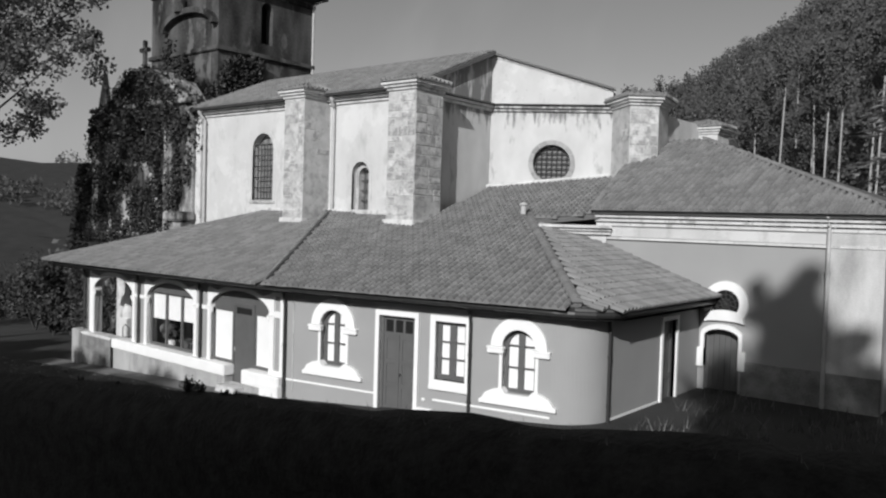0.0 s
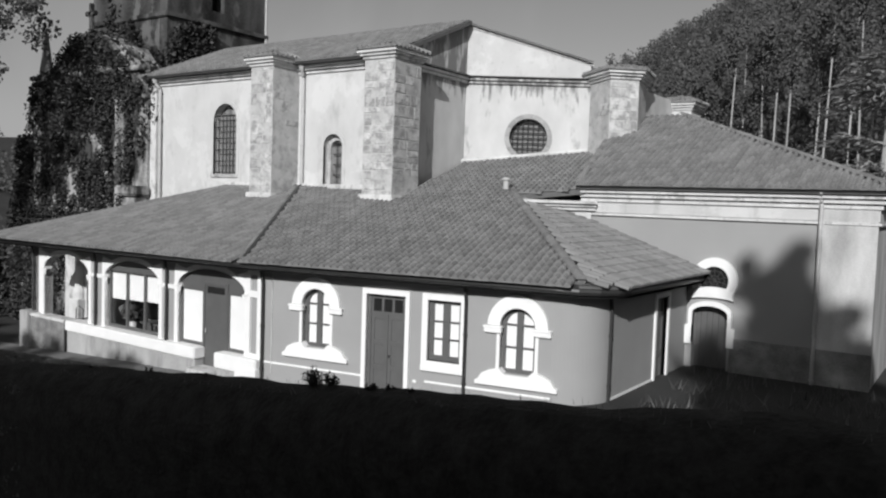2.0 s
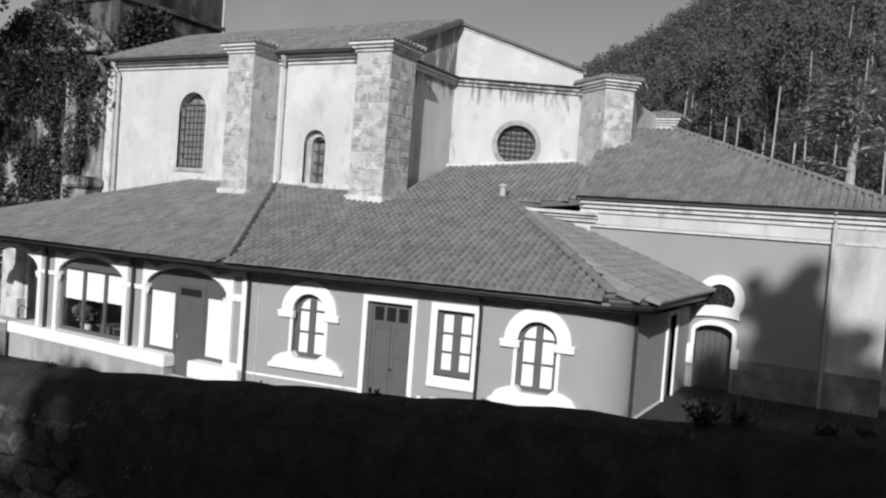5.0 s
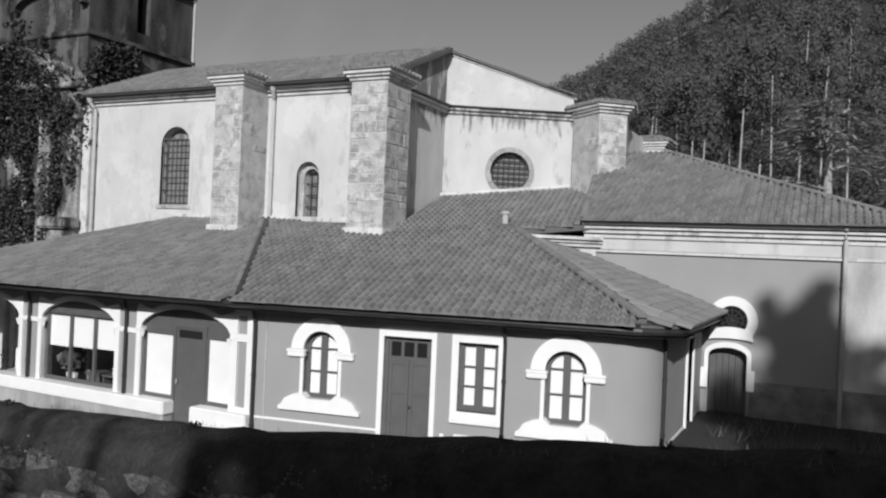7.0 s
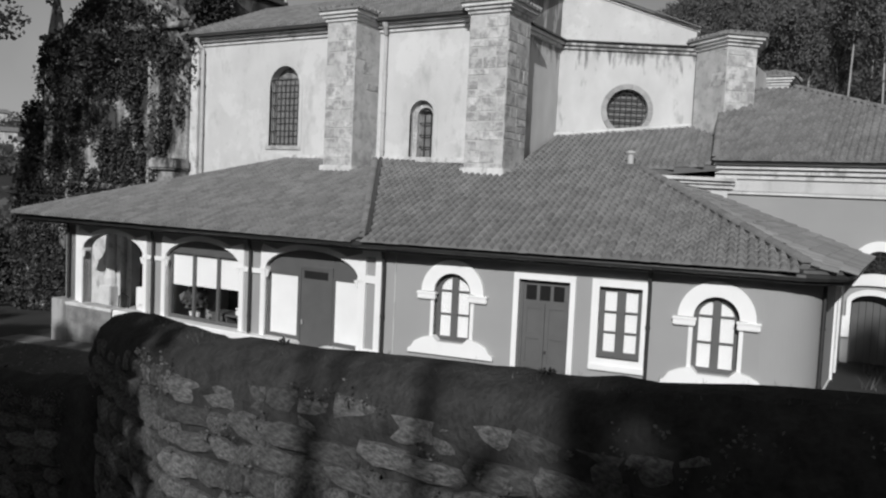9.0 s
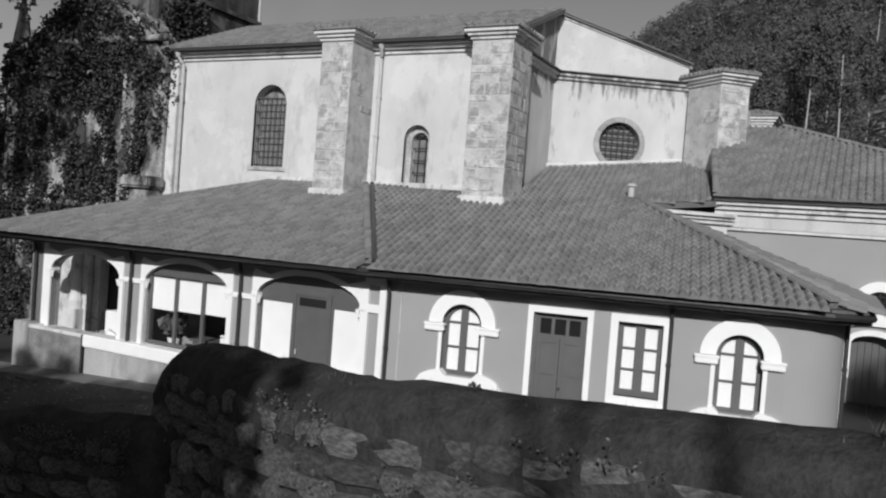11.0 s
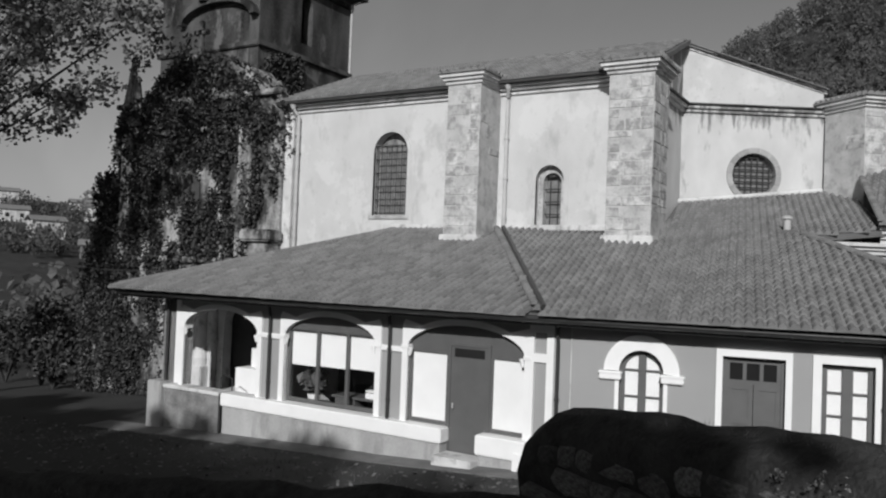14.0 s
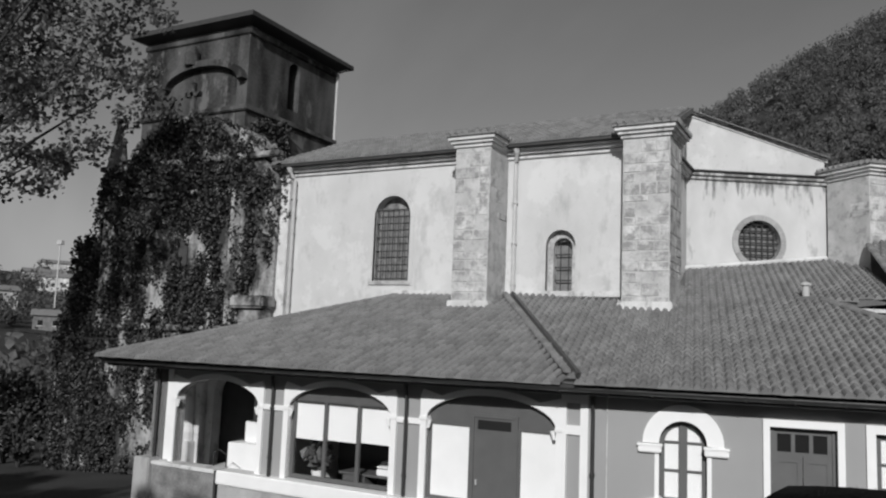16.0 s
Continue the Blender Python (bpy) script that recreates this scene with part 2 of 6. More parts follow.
def leaves(bm, centre, radius, count, size, rng, squash=1.0, shell=0.35):
    """Small folded leaf blades in a ragged clump."""
    cx, cy, cz = centre
    for _ in range(count):
        d = Vector((rng.gauss(0, 1), rng.gauss(0, 1), rng.gauss(0, 1))).normalized()
        r = radius * (shell + (1 - shell) * rng.random() ** 0.6)
        p = Vector((cx + d.x * r, cy + d.y * r, cz + d.z * r * squash))
        u = Vector((rng.gauss(0, 1), rng.gauss(0, 1), rng.gauss(0, 1))).normalized()
        v = u.orthogonal().normalized()
        s = size * rng.uniform(0.6, 1.35)
        w = u.cross(v) * s * 0.18
        q = [bm.verts.new(p - u * s * 0.5), bm.verts.new(p + v * s * 0.36 + w), bm.verts.new(p + u * s * 0.5), bm.verts.new(p - v * s * 0.36 + w)]
        bm.faces.new((q[0], q[1], q[2]))
        bm.faces.new((q[0], q[2], q[3]))


# ---- ground ----
def lane_z(x):
    return 2.55 + 0.098 * max(-60, min(x, 12))


def ground_z(x, y):
    yard = -0.2 + 0.062 * max(-48.0, min(0.0, x + 10))
    if x < -48:
        yard -= 0.05 * min(110, -48 - x)
    side = max(0.0, min(1.0, (4.0 - y - max(0, -13 - x) * 0.25) / 0.5)) if x > -34 else 0.0
    fade = max(0.0, min(1.0, (x + 34) / 14))
    lane = yard + (max(lane_z(x), yard) - yard) * fade
    z = yard * (1 - side) + lane * side
    if y < -3:
        z += min(6.0, (-3 - y) * 0.35) * max(0.0, min(1.0, (x + 12) / 10))
    hill = 138 * math.exp(-((x - 46) / 206) ** 2 - ((y - 355) / 140) ** 2)
    z += hill * max(0.0, min(1.0, (math.hypot(x + 14, y - 25) - 22) / 40))
    far = math.hypot(x, y)
    if x < -90:
        z += 31 * max(0.0, min(1.0, (-x - 150) / 160)) * max(0.0, min(1.0, (y + 150) / 100))
    if far > 30:
        z += 0.6 * noise.noise(Vector((x * 0.03, y * 0.03, 0))) * min(4, far / 60)
    return z


def spread(a, b, dense0, dense1, step, grow):
    out, v, s = [], dense0, step
    while v <= dense1:
        out.append(v)
        v += step
    lo, hi = [], []
    v, s = dense0, step
    while v > a:
        s *= grow
        v -= s
        lo.append(v)
    v, s = out[-1], step
    while v < b:
        s *= grow
        v += s
        hi.append(v)
    return lo[::-1] + out + hi


xs, ys = spread(-2200, 2200, -48, 10, 0.5, 1.16), spread(-2200, 2200, -8, 34, 0.5, 1.16)
verts = [(x, y, ground_z(x, y)) for y in ys for x in xs]
w = len(xs)
faces = [(j * w + i, j * w + i + 1, (j + 1) * w + i + 1, (j + 1) * w + i) for j in range(len(ys) - 1) for i in range(w - 1)]
me = bpy.data.meshes.new("ground")
me.from_pydata(verts, [], faces)
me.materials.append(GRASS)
tagged(new("ground", me), "rough grassy ground of the churchyard and hillside", "ground", kind="structure")

# ---- lane wall of rubble ----
def wall_face(x):
    return 3.1 if x > -9 else 3.1 + (-9 - x) * 0.125 if x > -12.4 else 3.525 + (-12.4 - x) * 0.46


def wall_top(x):
    return 3.22 + (x + 9.4) * (0.103 if x > -9.4 else 0.08)


bm = bmesh.new()
rng = random.Random(4)
rows = []
n = 120
for i in range(n + 1):
    x = 7 - i * (7 + 15.13) / n
    y, z = wall_face(x), wall_top(x) + 0.03 * noise.noise(Vector((x * 1.3, 0, 0)))
    if x < -14.9:
        z -= ((-14.9 - x) / 0.23) ** 2 * 0.14
    prof = [(0.06, -4.0), (0.05, -0.5), (0.02, -0.32), (0.08, -0.14), (0.2, -0.02), (0.36, 0.02), (0.52, -0.05), (0.6, -0.2), (0.62, -4.5)]
    rows.append([bm.verts.new((x + (0.46 if x < -12.4 else 0.1) * dy, y + dy, z + dz + 0.05 * noise.noise(Vector((x * 2.5, dy * 6, dz * 3))))) for dy, dz in prof])
for a, b in zip(rows, rows[1:]):
    for k in range(len(a) - 1):
        bm.faces.new((a[k], a[k + 1], b[k + 1], b[k]))
bm.faces.new(rows[0])
bm.faces.new(rows[-1][::-1])
bmesh.ops.recalc_face_normals(bm, faces=bm.faces)
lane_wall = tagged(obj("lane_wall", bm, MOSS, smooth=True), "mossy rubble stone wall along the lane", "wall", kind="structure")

# low wall that goes on to the left
bm = bmesh.new()
rows = []
for i in range(61):
    x = -14.6 - i * 0.2
    y, z = 4.35 + 0.1 * (x + 16), 2.05 + 0.11 * (x + 16) + 0.05 * noise.noise(Vector((x * 1.7, 3, 0)))
    prof = [(0.05, -3.0), (0.03, -0.3), (0.08, -0.08), (0.25, 0), (0.42, -0.06), (0.5, -0.3), (0.5, -3.0)]
    rows.append([bm.verts.new((x, y + dy, z + dz + 0.04 * noise.noise(Vector((x * 2.5, dy * 6, dz * 3))))) for dy, dz in prof])
for a, b in zip(rows, rows[1:]):
    for k in range(len(a) - 1):
        bm.faces.new((a[k], a[k + 1], b[k + 1], b[k]))
bm.faces.new(rows[0])
bm.faces.new(rows[-1][::-1])
bmesh.ops.recalc_face_normals(bm, faces=bm.faces)
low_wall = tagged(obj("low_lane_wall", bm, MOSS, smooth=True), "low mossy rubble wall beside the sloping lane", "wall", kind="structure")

# ---- front range: wall with a rounded corner ----
FX, FY, FA = -17.99, 16.72, math.atan2(0.99, 6.07)
FRONT = Matrix.Translation((FX, FY, 0)) @ Matrix.Rotation(FA, 4, "Z")


def fs(x):
    """Distance along the front wall for a world x."""
    return (x - FX) / math.cos(FA)


front_range = thing("parish_house", "low ochre-painted parish house with white window surrounds and a tiled roof", "house")
S0, S1 = fs(-19.72), fs(-10.75)
win_a, win_b = fs(-17.76), fs(-11.66)
openings = [arched(win_a - 0.48, win_a + 0.48, 0.46, 1.69), arched(win_b - 0.48, win_b + 0.48, 0.42, 1.66),
            rect(fs(-16.09), fs(-14.87), -0.6, 2.18), rect(fs(-14.2), fs(-13.24), 0.5, 2.16)]
door_hole = openings[2]
outline = [(S0, -1.2), (door_hole[0][0], -1.2), (door_hole[0][0], 2.18), (door_hole[1][0], 2.18), (door_hole[1][0], -1.2), (S1, -1.2), (S1, 2.75), (S0, 2.75)]
part("front_wall", slab([outline, openings[0], openings[1], openings[3]], 0, 0.45), PAINT, front_range, at=FRONT)
end = FRONT @ Vector((S1, 0, 0))
rad = 1.25
cc = Vector((end.x, end.y, 0)) + rad * Vector((-math.sin(FA), math.cos(FA), 0))
a0, a1 = FA - math.pi / 2, 0.0
curve = [(cc.x + rad * math.cos(a0 + (a1 - a0) * i / 16), cc.y + rad * math.sin(a0 + (a1 - a0) * i / 16)) for i in range(17)]
inner = [(cc.x + (rad - 0.4) * math.cos(a0 + (a1 - a0) * i / 16), cc.y + (rad - 0.4) * math.sin(a0 + (a1 - a0) * i / 16)) for i in range(17)]
part("rounded_corner", prism(curve + inner[::-1], -1.2, 2.75), PAINT, front_range)
SX = curve[-1][0]
SIDE = Matrix.Translation((SX, curve[-1][1], 0)) @ Matrix.Rotation(math.pi / 2, 4, "Z")
SL = 25.3 - curve[-1][1]
dx0 = 22.42 - curve[-1][1]
part("side_wall", slab([[(0, -1.2), (dx0, -1.2), (dx0, 2.2), (dx0 + 1.0, 2.2), (dx0 + 1.0, -1.2), (SL, -1.2), (SL, 2.75), (0, 2.75)]], 0, 0.4), PAINT, front_range, at=SIDE)

# ---- roofs: planes ----
E0, E1 = Vector((-19.73, 15.75)), Vector((-9.9, 17.56))
ED = (E1 - E0).normalized()
EN = Vector((-ED.y, ED.x))


def front_z(x, y):
    return 2.92 + 0.306 * (Vector((x, y)) - E0).dot(EN)


def gallery_z(x, y):
    return 2.88 + 0.338 * (y - 15.8)


def side_z(x, y):
    """A plane that turns into a cone round the rounded corner."""
    if y >= 18.95:
        return 2.86 + 0.36 * (-9.2 - x)
    return 2.86 + 0.36 * (1.5 - math.hypot(max(0.0, x + 10.7), 18.95 - y) if x > -10.7 else y - 17.45)


def sacristy_z(x, y):
    return 5.55 + 0.455 * (y - 24.9)


def nave_z(x, y):
    return 10.0 + 0.42 * (y - 22.2)


def roof_bed(name, plan, zf, mat=ROOF_BED, thick=0.16, parent=None, lift=0.0):
    return part(name, prism(plan, [zf(*p) - thick + lift for p in plan], [zf(*p) + lift for p in plan]), mat, parent)


front_plan = [(-19.73, 15.75), (-10.6, 17.43), (-9.9, 17.75), (-15.35, 23.75), (-13.3, 25.1), (-14.3, 28.9), (-15.4, 30.0), (-19.8, 27.3), (-19.3, 23.0), (-24.25, 22.4)]
gallery_plan = [(-34.5, 15.95), (-19.73, 15.78), (-24.25, 22.5), (-28.4, 22.5)]
side_plan = [(-9.98, 17.68), (-9.72, 17.82), (-9.55, 17.99), (-9.39, 18.22), (-9.29, 18.44), (-9.22, 18.7), (-9.2, 18.95), (-9.2, 25.28), (-13.1, 25.28), (-15.35, 23.75)]
main_roof = thing("tiled_roof", "low-pitched clay tile roof with hips and a seam", "roof")
roof_bed("front_slope", front_plan, front_z, parent=main_roof)
roof_bed("gallery_slope", gallery_plan, gallery_z, parent=main_roof)
roof_bed("side_slope", side_plan, side_z, parent=main_roof)
left_plan = [(-34.5, 15.95), (-28.4, 22.5), (-34.5, 22.5)]
part("hip_slope", prism(left_plan, [2.75, 4.9, 2.75], [2.9, 5.1, 2.9]), ROOF_BED, main_roof)

# ---- church ----
church = thing("church", "old plastered stone church with buttresses and barred windows", "church")
nave_open = [arched(-29.5, -28.05, 5.65, 7.9), arched(-23.1, -22.15, 5.2, 6.75)]
part("nave_wall", slab([rect(-33.4, -19.75, -1, 10.0), *nave_open], 22.6, 23.2), PLASTER, church)
part("return_wall", prism([(-19.75, 22.62), (-19.75, 27.3), (-20.3, 27.3), (-20.3, 22.62)], 3, [10.0, 11.9, 11.9, 10.0]), STAINED, church)
EA = math.atan2(30.0 - 27.3, -15.5 + 19.8)
EAST = Matrix.Translation((-19.8, 27.3, 0)) @ Matrix.Rotation(EA, 4, "Z")
EL = math.hypot(4.3, 2.7)
part("gable_wall", slab([[(0, 4), (EL, 4), (EL, 9.7), (0, 9.7)], arc(2.64, 7.5, 0.86, 0, 345, 23)], 0, 0.6), STAINED, church, at=EAST)
part("gable_head", slab([[(0, 9.7), (EL, 9.7), (EL, 10.5), (0, 11.95)]], 0.05, 0.6), PLASTER, church, at=EAST)
part("verge", slab([[(-0.08, 11.93), (EL + 0.1, 10.46), (EL + 0.1, 10.575), (-0.08, 12.045)]], 0.0, 0.05), CORNICE, church, at=EAST)
nave_plan = [(-33.9, 22.2), (-19.5, 22.2), (-19.5, 27.2), (-33.9, 27.2)]
roof_bed("nave_roof", nave_plan, nave_z, parent=church)
part("nave_roof_back", prism([(-33.9, 27.2), (-19.8, 27.3), (-15.5, 30.0), (-17, 34), (-33.9, 33)], [11.95, 11.95, 10.5, 9.8, 9.8], [12.03, 12.03, 10.58, 9.95, 9.95]), TILE, church)
part("buttress", box(-25.65, -24.45, 21.2, 22.62, 3.5, 9.75), STONE_WALL, church)
part("buttress", box(-20.5, -19.15, 21.85, 23.4, 3.5, 9.75), STONE_WALL, church)
part("buttress", prism([(-15.45, 29.9), (-14.15, 28.85), (-13.3, 29.6), (-13.6, 31.2), (-15.4, 31.2)], 5, 9.75), STONE_WALL, church)
part("buttress", box(-14.3, -12.95, 35.0, 36.4, 5, 9.3), PLASTER, church)
part("back_wall", prism([(-33.4, 23.9), (-33.4, 32), (-17, 33), (-13.8, 36), (-13.8, 31), (-15, 31.4), (-20.9, 28.6), (-20.9, 23.9)], -1, 9.6), PLASTER, church)

# ---- sacristy ----
sacristy = thing("sacristy", "painted sacristy block with heavy cornice and hipped tile roof", "building")
part("wall", slab([[(-13.6, -1.2), (-9.5, -1.2), (-9.5, 1.55)] + arc(-8.95, 1.55, 0.55, 180, 0, 12, 0.25) + [(-8.4, -1.2), (-5.9, -1.2), (-5.9, 5.0), (-13.6, 5.0)]], 25.3, 25.9), PAINT, sacristy)
part("corner_pier", box(-5.9, -4.42, 25.24, 26.5, -1.2, 5.0), PIER, sacristy)
part("side_wall", box(-5.0, -4.42, 26.5, 36, -1.2, 5.0), PIER, sacristy)
roof_plan = [(-13.45, 24.9), (-3.9, 24.9), (-12.2, 31.5), (-14.2, 31.5)]
sac_roof = thing("sacristy_roof", "hipped clay tile roof over the sacristy", "roof")
roof_bed("front_slope", roof_plan, sacristy_z, parent=sac_roof)
part("side_slope", prism([(-3.9, 24.9), (-3.9, 37), (-12.2, 31.5)], [5.4, 5.4, 8.4], [5.55, 5.55, 8.55]), ROOF_BED, sac_roof)

# ---- parish house: front openings ----
def strip(s0, s1, z0, z1, y0, y1, name, mat, parent, label="", at=FRONT, bevel=0.012):
    return part(name, box(s0, s1, y0, y1, z0, z1, bevel), mat, parent, label, at=at)


def arched_window(c, z0, zs, r, name="arched_window"):
    """Two-leaf window with a round head, white surround, imposts and a shaped sill."""
    win = thing(name, "white-framed round-headed window with brown two-leaf sash", "window", kind="structure", at=FRONT)
    ro = r + 0.34
    ring = [(c + ro, zs - 0.02)] + arc(c, zs, ro, 0, 180, 20) + arc(c, zs, r, 180, 0, 20)
    part("surround_arch", slab([ring], -0.07, 0.05), WHITE, win)
    for sgn in (-1, 1):
        a, b = sorted((c + sgn * (r - 0.05), c + sgn * (ro + 0.09)))
        part("impost", box(a, b, -0.11, 0.05, zs - 0.2, zs - 0.02, 0.02), WHITE, win)
        part("impost_cap", box(a - 0.02, b + 0.02, -0.13, 0.05, zs - 0.075, zs - 0.015, 0.015), WHITE, win)
        a, b = sorted((c + sgn * r, c + sgn * (r + 0.09)))
        part("jamb", box(a, b, -0.03, 0.3, z0 + 0.1, zs - 0.18), WHITE, win)
    sill = [(c - ro - 0.30, z0 - 0.34), (c + ro + 0.30, z0 - 0.34), (c + ro + 0.30, z0 - 0.24), (c + ro + 0.22, z0 - 0.2), (c + ro + 0.12, z0 - 0.04), (c + ro - 0.08, z0 + 0.06), (c + r + 0.02, z0 + 0.12),
            (c + r - 0.02, z0 + 0.12), (c + r - 0.16, z0 - 0.02), (c - r + 0.16, z0 - 0.02), (c - r + 0.02, z0 + 0.12), (c - r - 0.02, z0 + 0.12), (c - ro + 0.08, z0 + 0.06), (c - ro - 0.12, z0 - 0.04), (c - ro - 0.22, z0 - 0.2), (c - ro - 0.30, z0 - 0.24)]
    part("window_sill", slab([sill], -0.10, 0.2), WHITE, win)
    # sash: outer frame, wide meeting stile, glazing bars
    fr = part("window_frame", slab([arched(c - r, c + r, z0 - 0.05, zs), arched(c - r + 0.1, c + r - 0.1, z0 + 0.1, zs, r - 0.1)], 0.16, 0.23), WOOD, win)
    part("meeting_stile", box(c - 0.085, c + 0.085, 0.15, 0.235, z0, zs + r - 0.06), WOOD, win)
    h = (zs + 0.04 - z0 - 0.1) / 2
    for k in (1, 2):
        for a, b in ((c - r + 0.08, c - 0.08), (c + 0.08, c + r - 0.08)):
            part("glazing_bar", box(a, b, 0.17, 0.215, z0 + 0.08 + k * h - 0.02, z0 + 0.08 + k * h + 0.02), WOOD, win)
    for sgn in (-1, 1):
        a, b = sorted((c + sgn * 0.06, c + sgn * (r - 0.06)))
        pts = [(x, z) for x, z in arched(c - r + 0.06, c + r - 0.06, z0 + 0.05, zs, r - 0.06)]
        half = [(min(max(x, a), b), z) for x, z in pts]
        clean = [p for i, p in enumerate(half) if p != half[i - 1]]
        part("curtain", slab([clean], 0.225, 0.235), BLIND, win, "white curtain behind the pane")
    part("pane", slab([arched(c - r + 0.06, c + r - 0.06, z0 + 0.05, zs, r - 0.06)], 0.195, 0.2), PANE, win).visible_shadow = False
    return win


def drip_stains(m, z0, z1):
    """Dark runs of lichen that hang below a cornice."""
    n, l = m.node_tree.nodes, m.node_tree.links
    bsdf = n["Principled BSDF"]
    old = bsdf.inputs["Base Color"].links[0].from_socket
    co, mp, tex, sep = n.new("ShaderNodeTexCoord"), n.new("ShaderNodeMapping"), n.new("ShaderNodeTexNoise"), n.new("ShaderNodeSeparateXYZ")
    mp.inputs["Scale"].default_value = (1.9, 1.9, 0.42)
    tex.inputs["Scale"].default_value, tex.inputs["Detail"].default_value, tex.inputs["Roughness"].default_value = 1.9, 8, 0.62
    fall, sub, mix = n.new("ShaderNodeMapRange"), n.new("ShaderNodeMapRange"), n.new("ShaderNodeMix")
    mul = n.new("ShaderNodeMath")
    mul.operation = "ADD"
    l.new(co.outputs["Object"], mp.inputs[0])
    l.new(mp.outputs[0], tex.inputs["Vector"])
    l.new(co.outputs["Object"], sep.inputs[0])
    fall.inputs["From Min"].default_value, fall.inputs["From Max"].default_value = z0, z1
    fall.inputs["To Min"].default_value, fall.inputs["To Max"].default_value = -0.26, 0.12
    l.new(sep.outputs["Z"], fall.inputs[0])
    l.new(tex.outputs[0], mul.inputs[0])
    l.new(fall.outputs[0], mul.inputs[1])
    sub.inputs["From Min"].default_value, sub.inputs["From Max"].default_value = 0.5, 0.62
    sub.inputs["To Max"].default_value = 0.85
    l.new(mul.outputs[0], sub.inputs[0])
    mix.data_type = "RGBA"
    l.new(sub.outputs[0], mix.inputs[0])
    l.new(old, mix.inputs[6])
    mix.inputs[7].default_value = (0.12, 0.12, 0.12, 1)
    l.new(mix.outputs[2], bsdf.inputs["Base Color"])


drip_stains(STAINED, 8.1, 9.8)


def glass(name):
    m = bpy.data.materials.new(name)
    m.use_nodes = True
    n, l = m.node_tree.nodes, m.node_tree.links
    tr, gl, mix, fres = n.new("ShaderNodeBsdfTransparent"), n.new("ShaderNodeBsdfGlossy"), n.new("ShaderNodeMixShader"), n.new("ShaderNodeLayerWeight")
    gl.inputs["Roughness"].default_value = 0.04
    power, gain = n.new("ShaderNodeMath"), n.new("ShaderNodeMath")
    power.operation, gain.operation = "POWER", "MULTIPLY_ADD"
    power.inputs[1].default_value, gain.inputs[1].default_value, gain.inputs[2].default_value = 4.0, 0.5, 0.03
    fres.inputs["Blend"].default_value = 0.5
    l.new(fres.outputs["Facing"], power.inputs[0])
    l.new(power.outputs[0], gain.inputs[0])
    l.new(gain.outputs[0], mix.inputs[0])
    l.new(tr.outputs[0], mix.inputs[1])
    l.new(gl.outputs[0], mix.inputs[2])
    l.new(mix.outputs[0], n["Material Output"].inputs[0])
    return m


PANE = glass("clear_pane")
arched_window(win_a, 0.46, 1.69, 0.48)
arched_window(win_b, 0.42, 1.66, 0.48)

a, b = fs(-14.2), fs(-13.24)
win = thing("casement_window", "white-framed rectangular casement window with brown sash", "window", kind="structure", at=FRONT)
part("surround", slab([rect(a - 0.17, b + 0.17, 0.36, 2.33), rect(a, b, 0.5, 2.16)], -0.05, 0.16), WHITE, win)
part("window_sill", box(a - 0.17, b + 0.17, -0.10, 0.1, 0.22, 0.37, 0.02), WHITE, win)
part("window_frame", slab([rect(a, b, 0.5, 2.16), rect(a + 0.11, b - 0.11, 0.64, 2.06)], 0.13, 0.2), WOOD, win)
c = (a + b) / 2
part("meeting_stile", box(c - 0.1, c + 0.1, 0.12, 0.205, 0.6, 2.1), WOOD, win)
for k in (1, 2):
    for p, q in ((a + 0.1, c - 0.1), (c + 0.1, b - 0.1)):
        part("glazing_bar", box(p, q, 0.14, 0.19, 0.62 + k * 0.475 - 0.02, 0.62 + k * 0.475 + 0.02), WOOD, win)
for p, q in ((a + 0.08, c - 0.07), (c + 0.07, b - 0.08)):
    part("curtain", box(p, q, 0.195, 0.205, 0.6, 2.08), BLIND, win, "white curtain behind the pane")
part("pane", box(a + 0.08, b - 0.08, 0.165, 0.17, 0.6, 2.08), PANE, win).visible_shadow = False

a, b = fs(-16.09), fs(-14.87)
door = thing("front_door", "brown two-leaf panelled door with three small lights", "door", kind="structure", at=FRONT)
part("door_surround", slab([[(a - 0.13, -0.75), (a, -0.75), (a, 2.18), (b, 2.18), (b, -0.75), (b + 0.13, -0.75), (b + 0.13, 2.33), (a - 0.13, 2.33)]], -0.06, 0.14), WHITE, door)
frame_bm = slab([[(a, -0.75), (a + 0.08, -0.75), (a + 0.08, 2.1), (b - 0.08, 2.1), (b - 0.08, -0.75), (b, -0.75), (b, 2.18), (a, 2.18)]], 0.1, 0.2)
part("door_frame", frame_bm, WOOD, door)
c = (a + b) / 2
lights = [rect(a + 0.14 + k * 0.335, a + 0.14 + k * 0.335 + 0.26, 1.68, 2.04) for k in range(3)]
part("transom", slab([rect(a + 0.08, b - 0.08, 1.6, 2.1), *lights], 0.13, 0.19), WOOD, door)
part("pane", box(a + 0.1, b - 0.1, 0.17, 0.18, 1.65, 2.06), GLASS, door)
for p, q in ((a + 0.08, c - 0.006), (c + 0.006, b - 0.08)):
    leaf = part("leaf", slab([rect(p, q, -0.62, 1.6), rect(p + 0.1, q - 0.1, -0.48, 0.05), rect(p + 0.1, q - 0.1, 0.18, 0.75), rect(p + 0.1, q - 0.1, 0.88, 1.48)], 0.13, 0.19), WOOD, door)
    for z0, z1 in ((-0.48, 0.05), (0.18, 0.75), (0.88, 1.48)):
        part("panel", box(p + 0.1, q - 0.1, 0.15, 0.18, z0, z1), WOOD, leaf)
part("door_knob", tube([(c + 0.05, 0.07, 0.45), (c + 0.05, 0.13, 0.45)], 0.03), IRON, door)

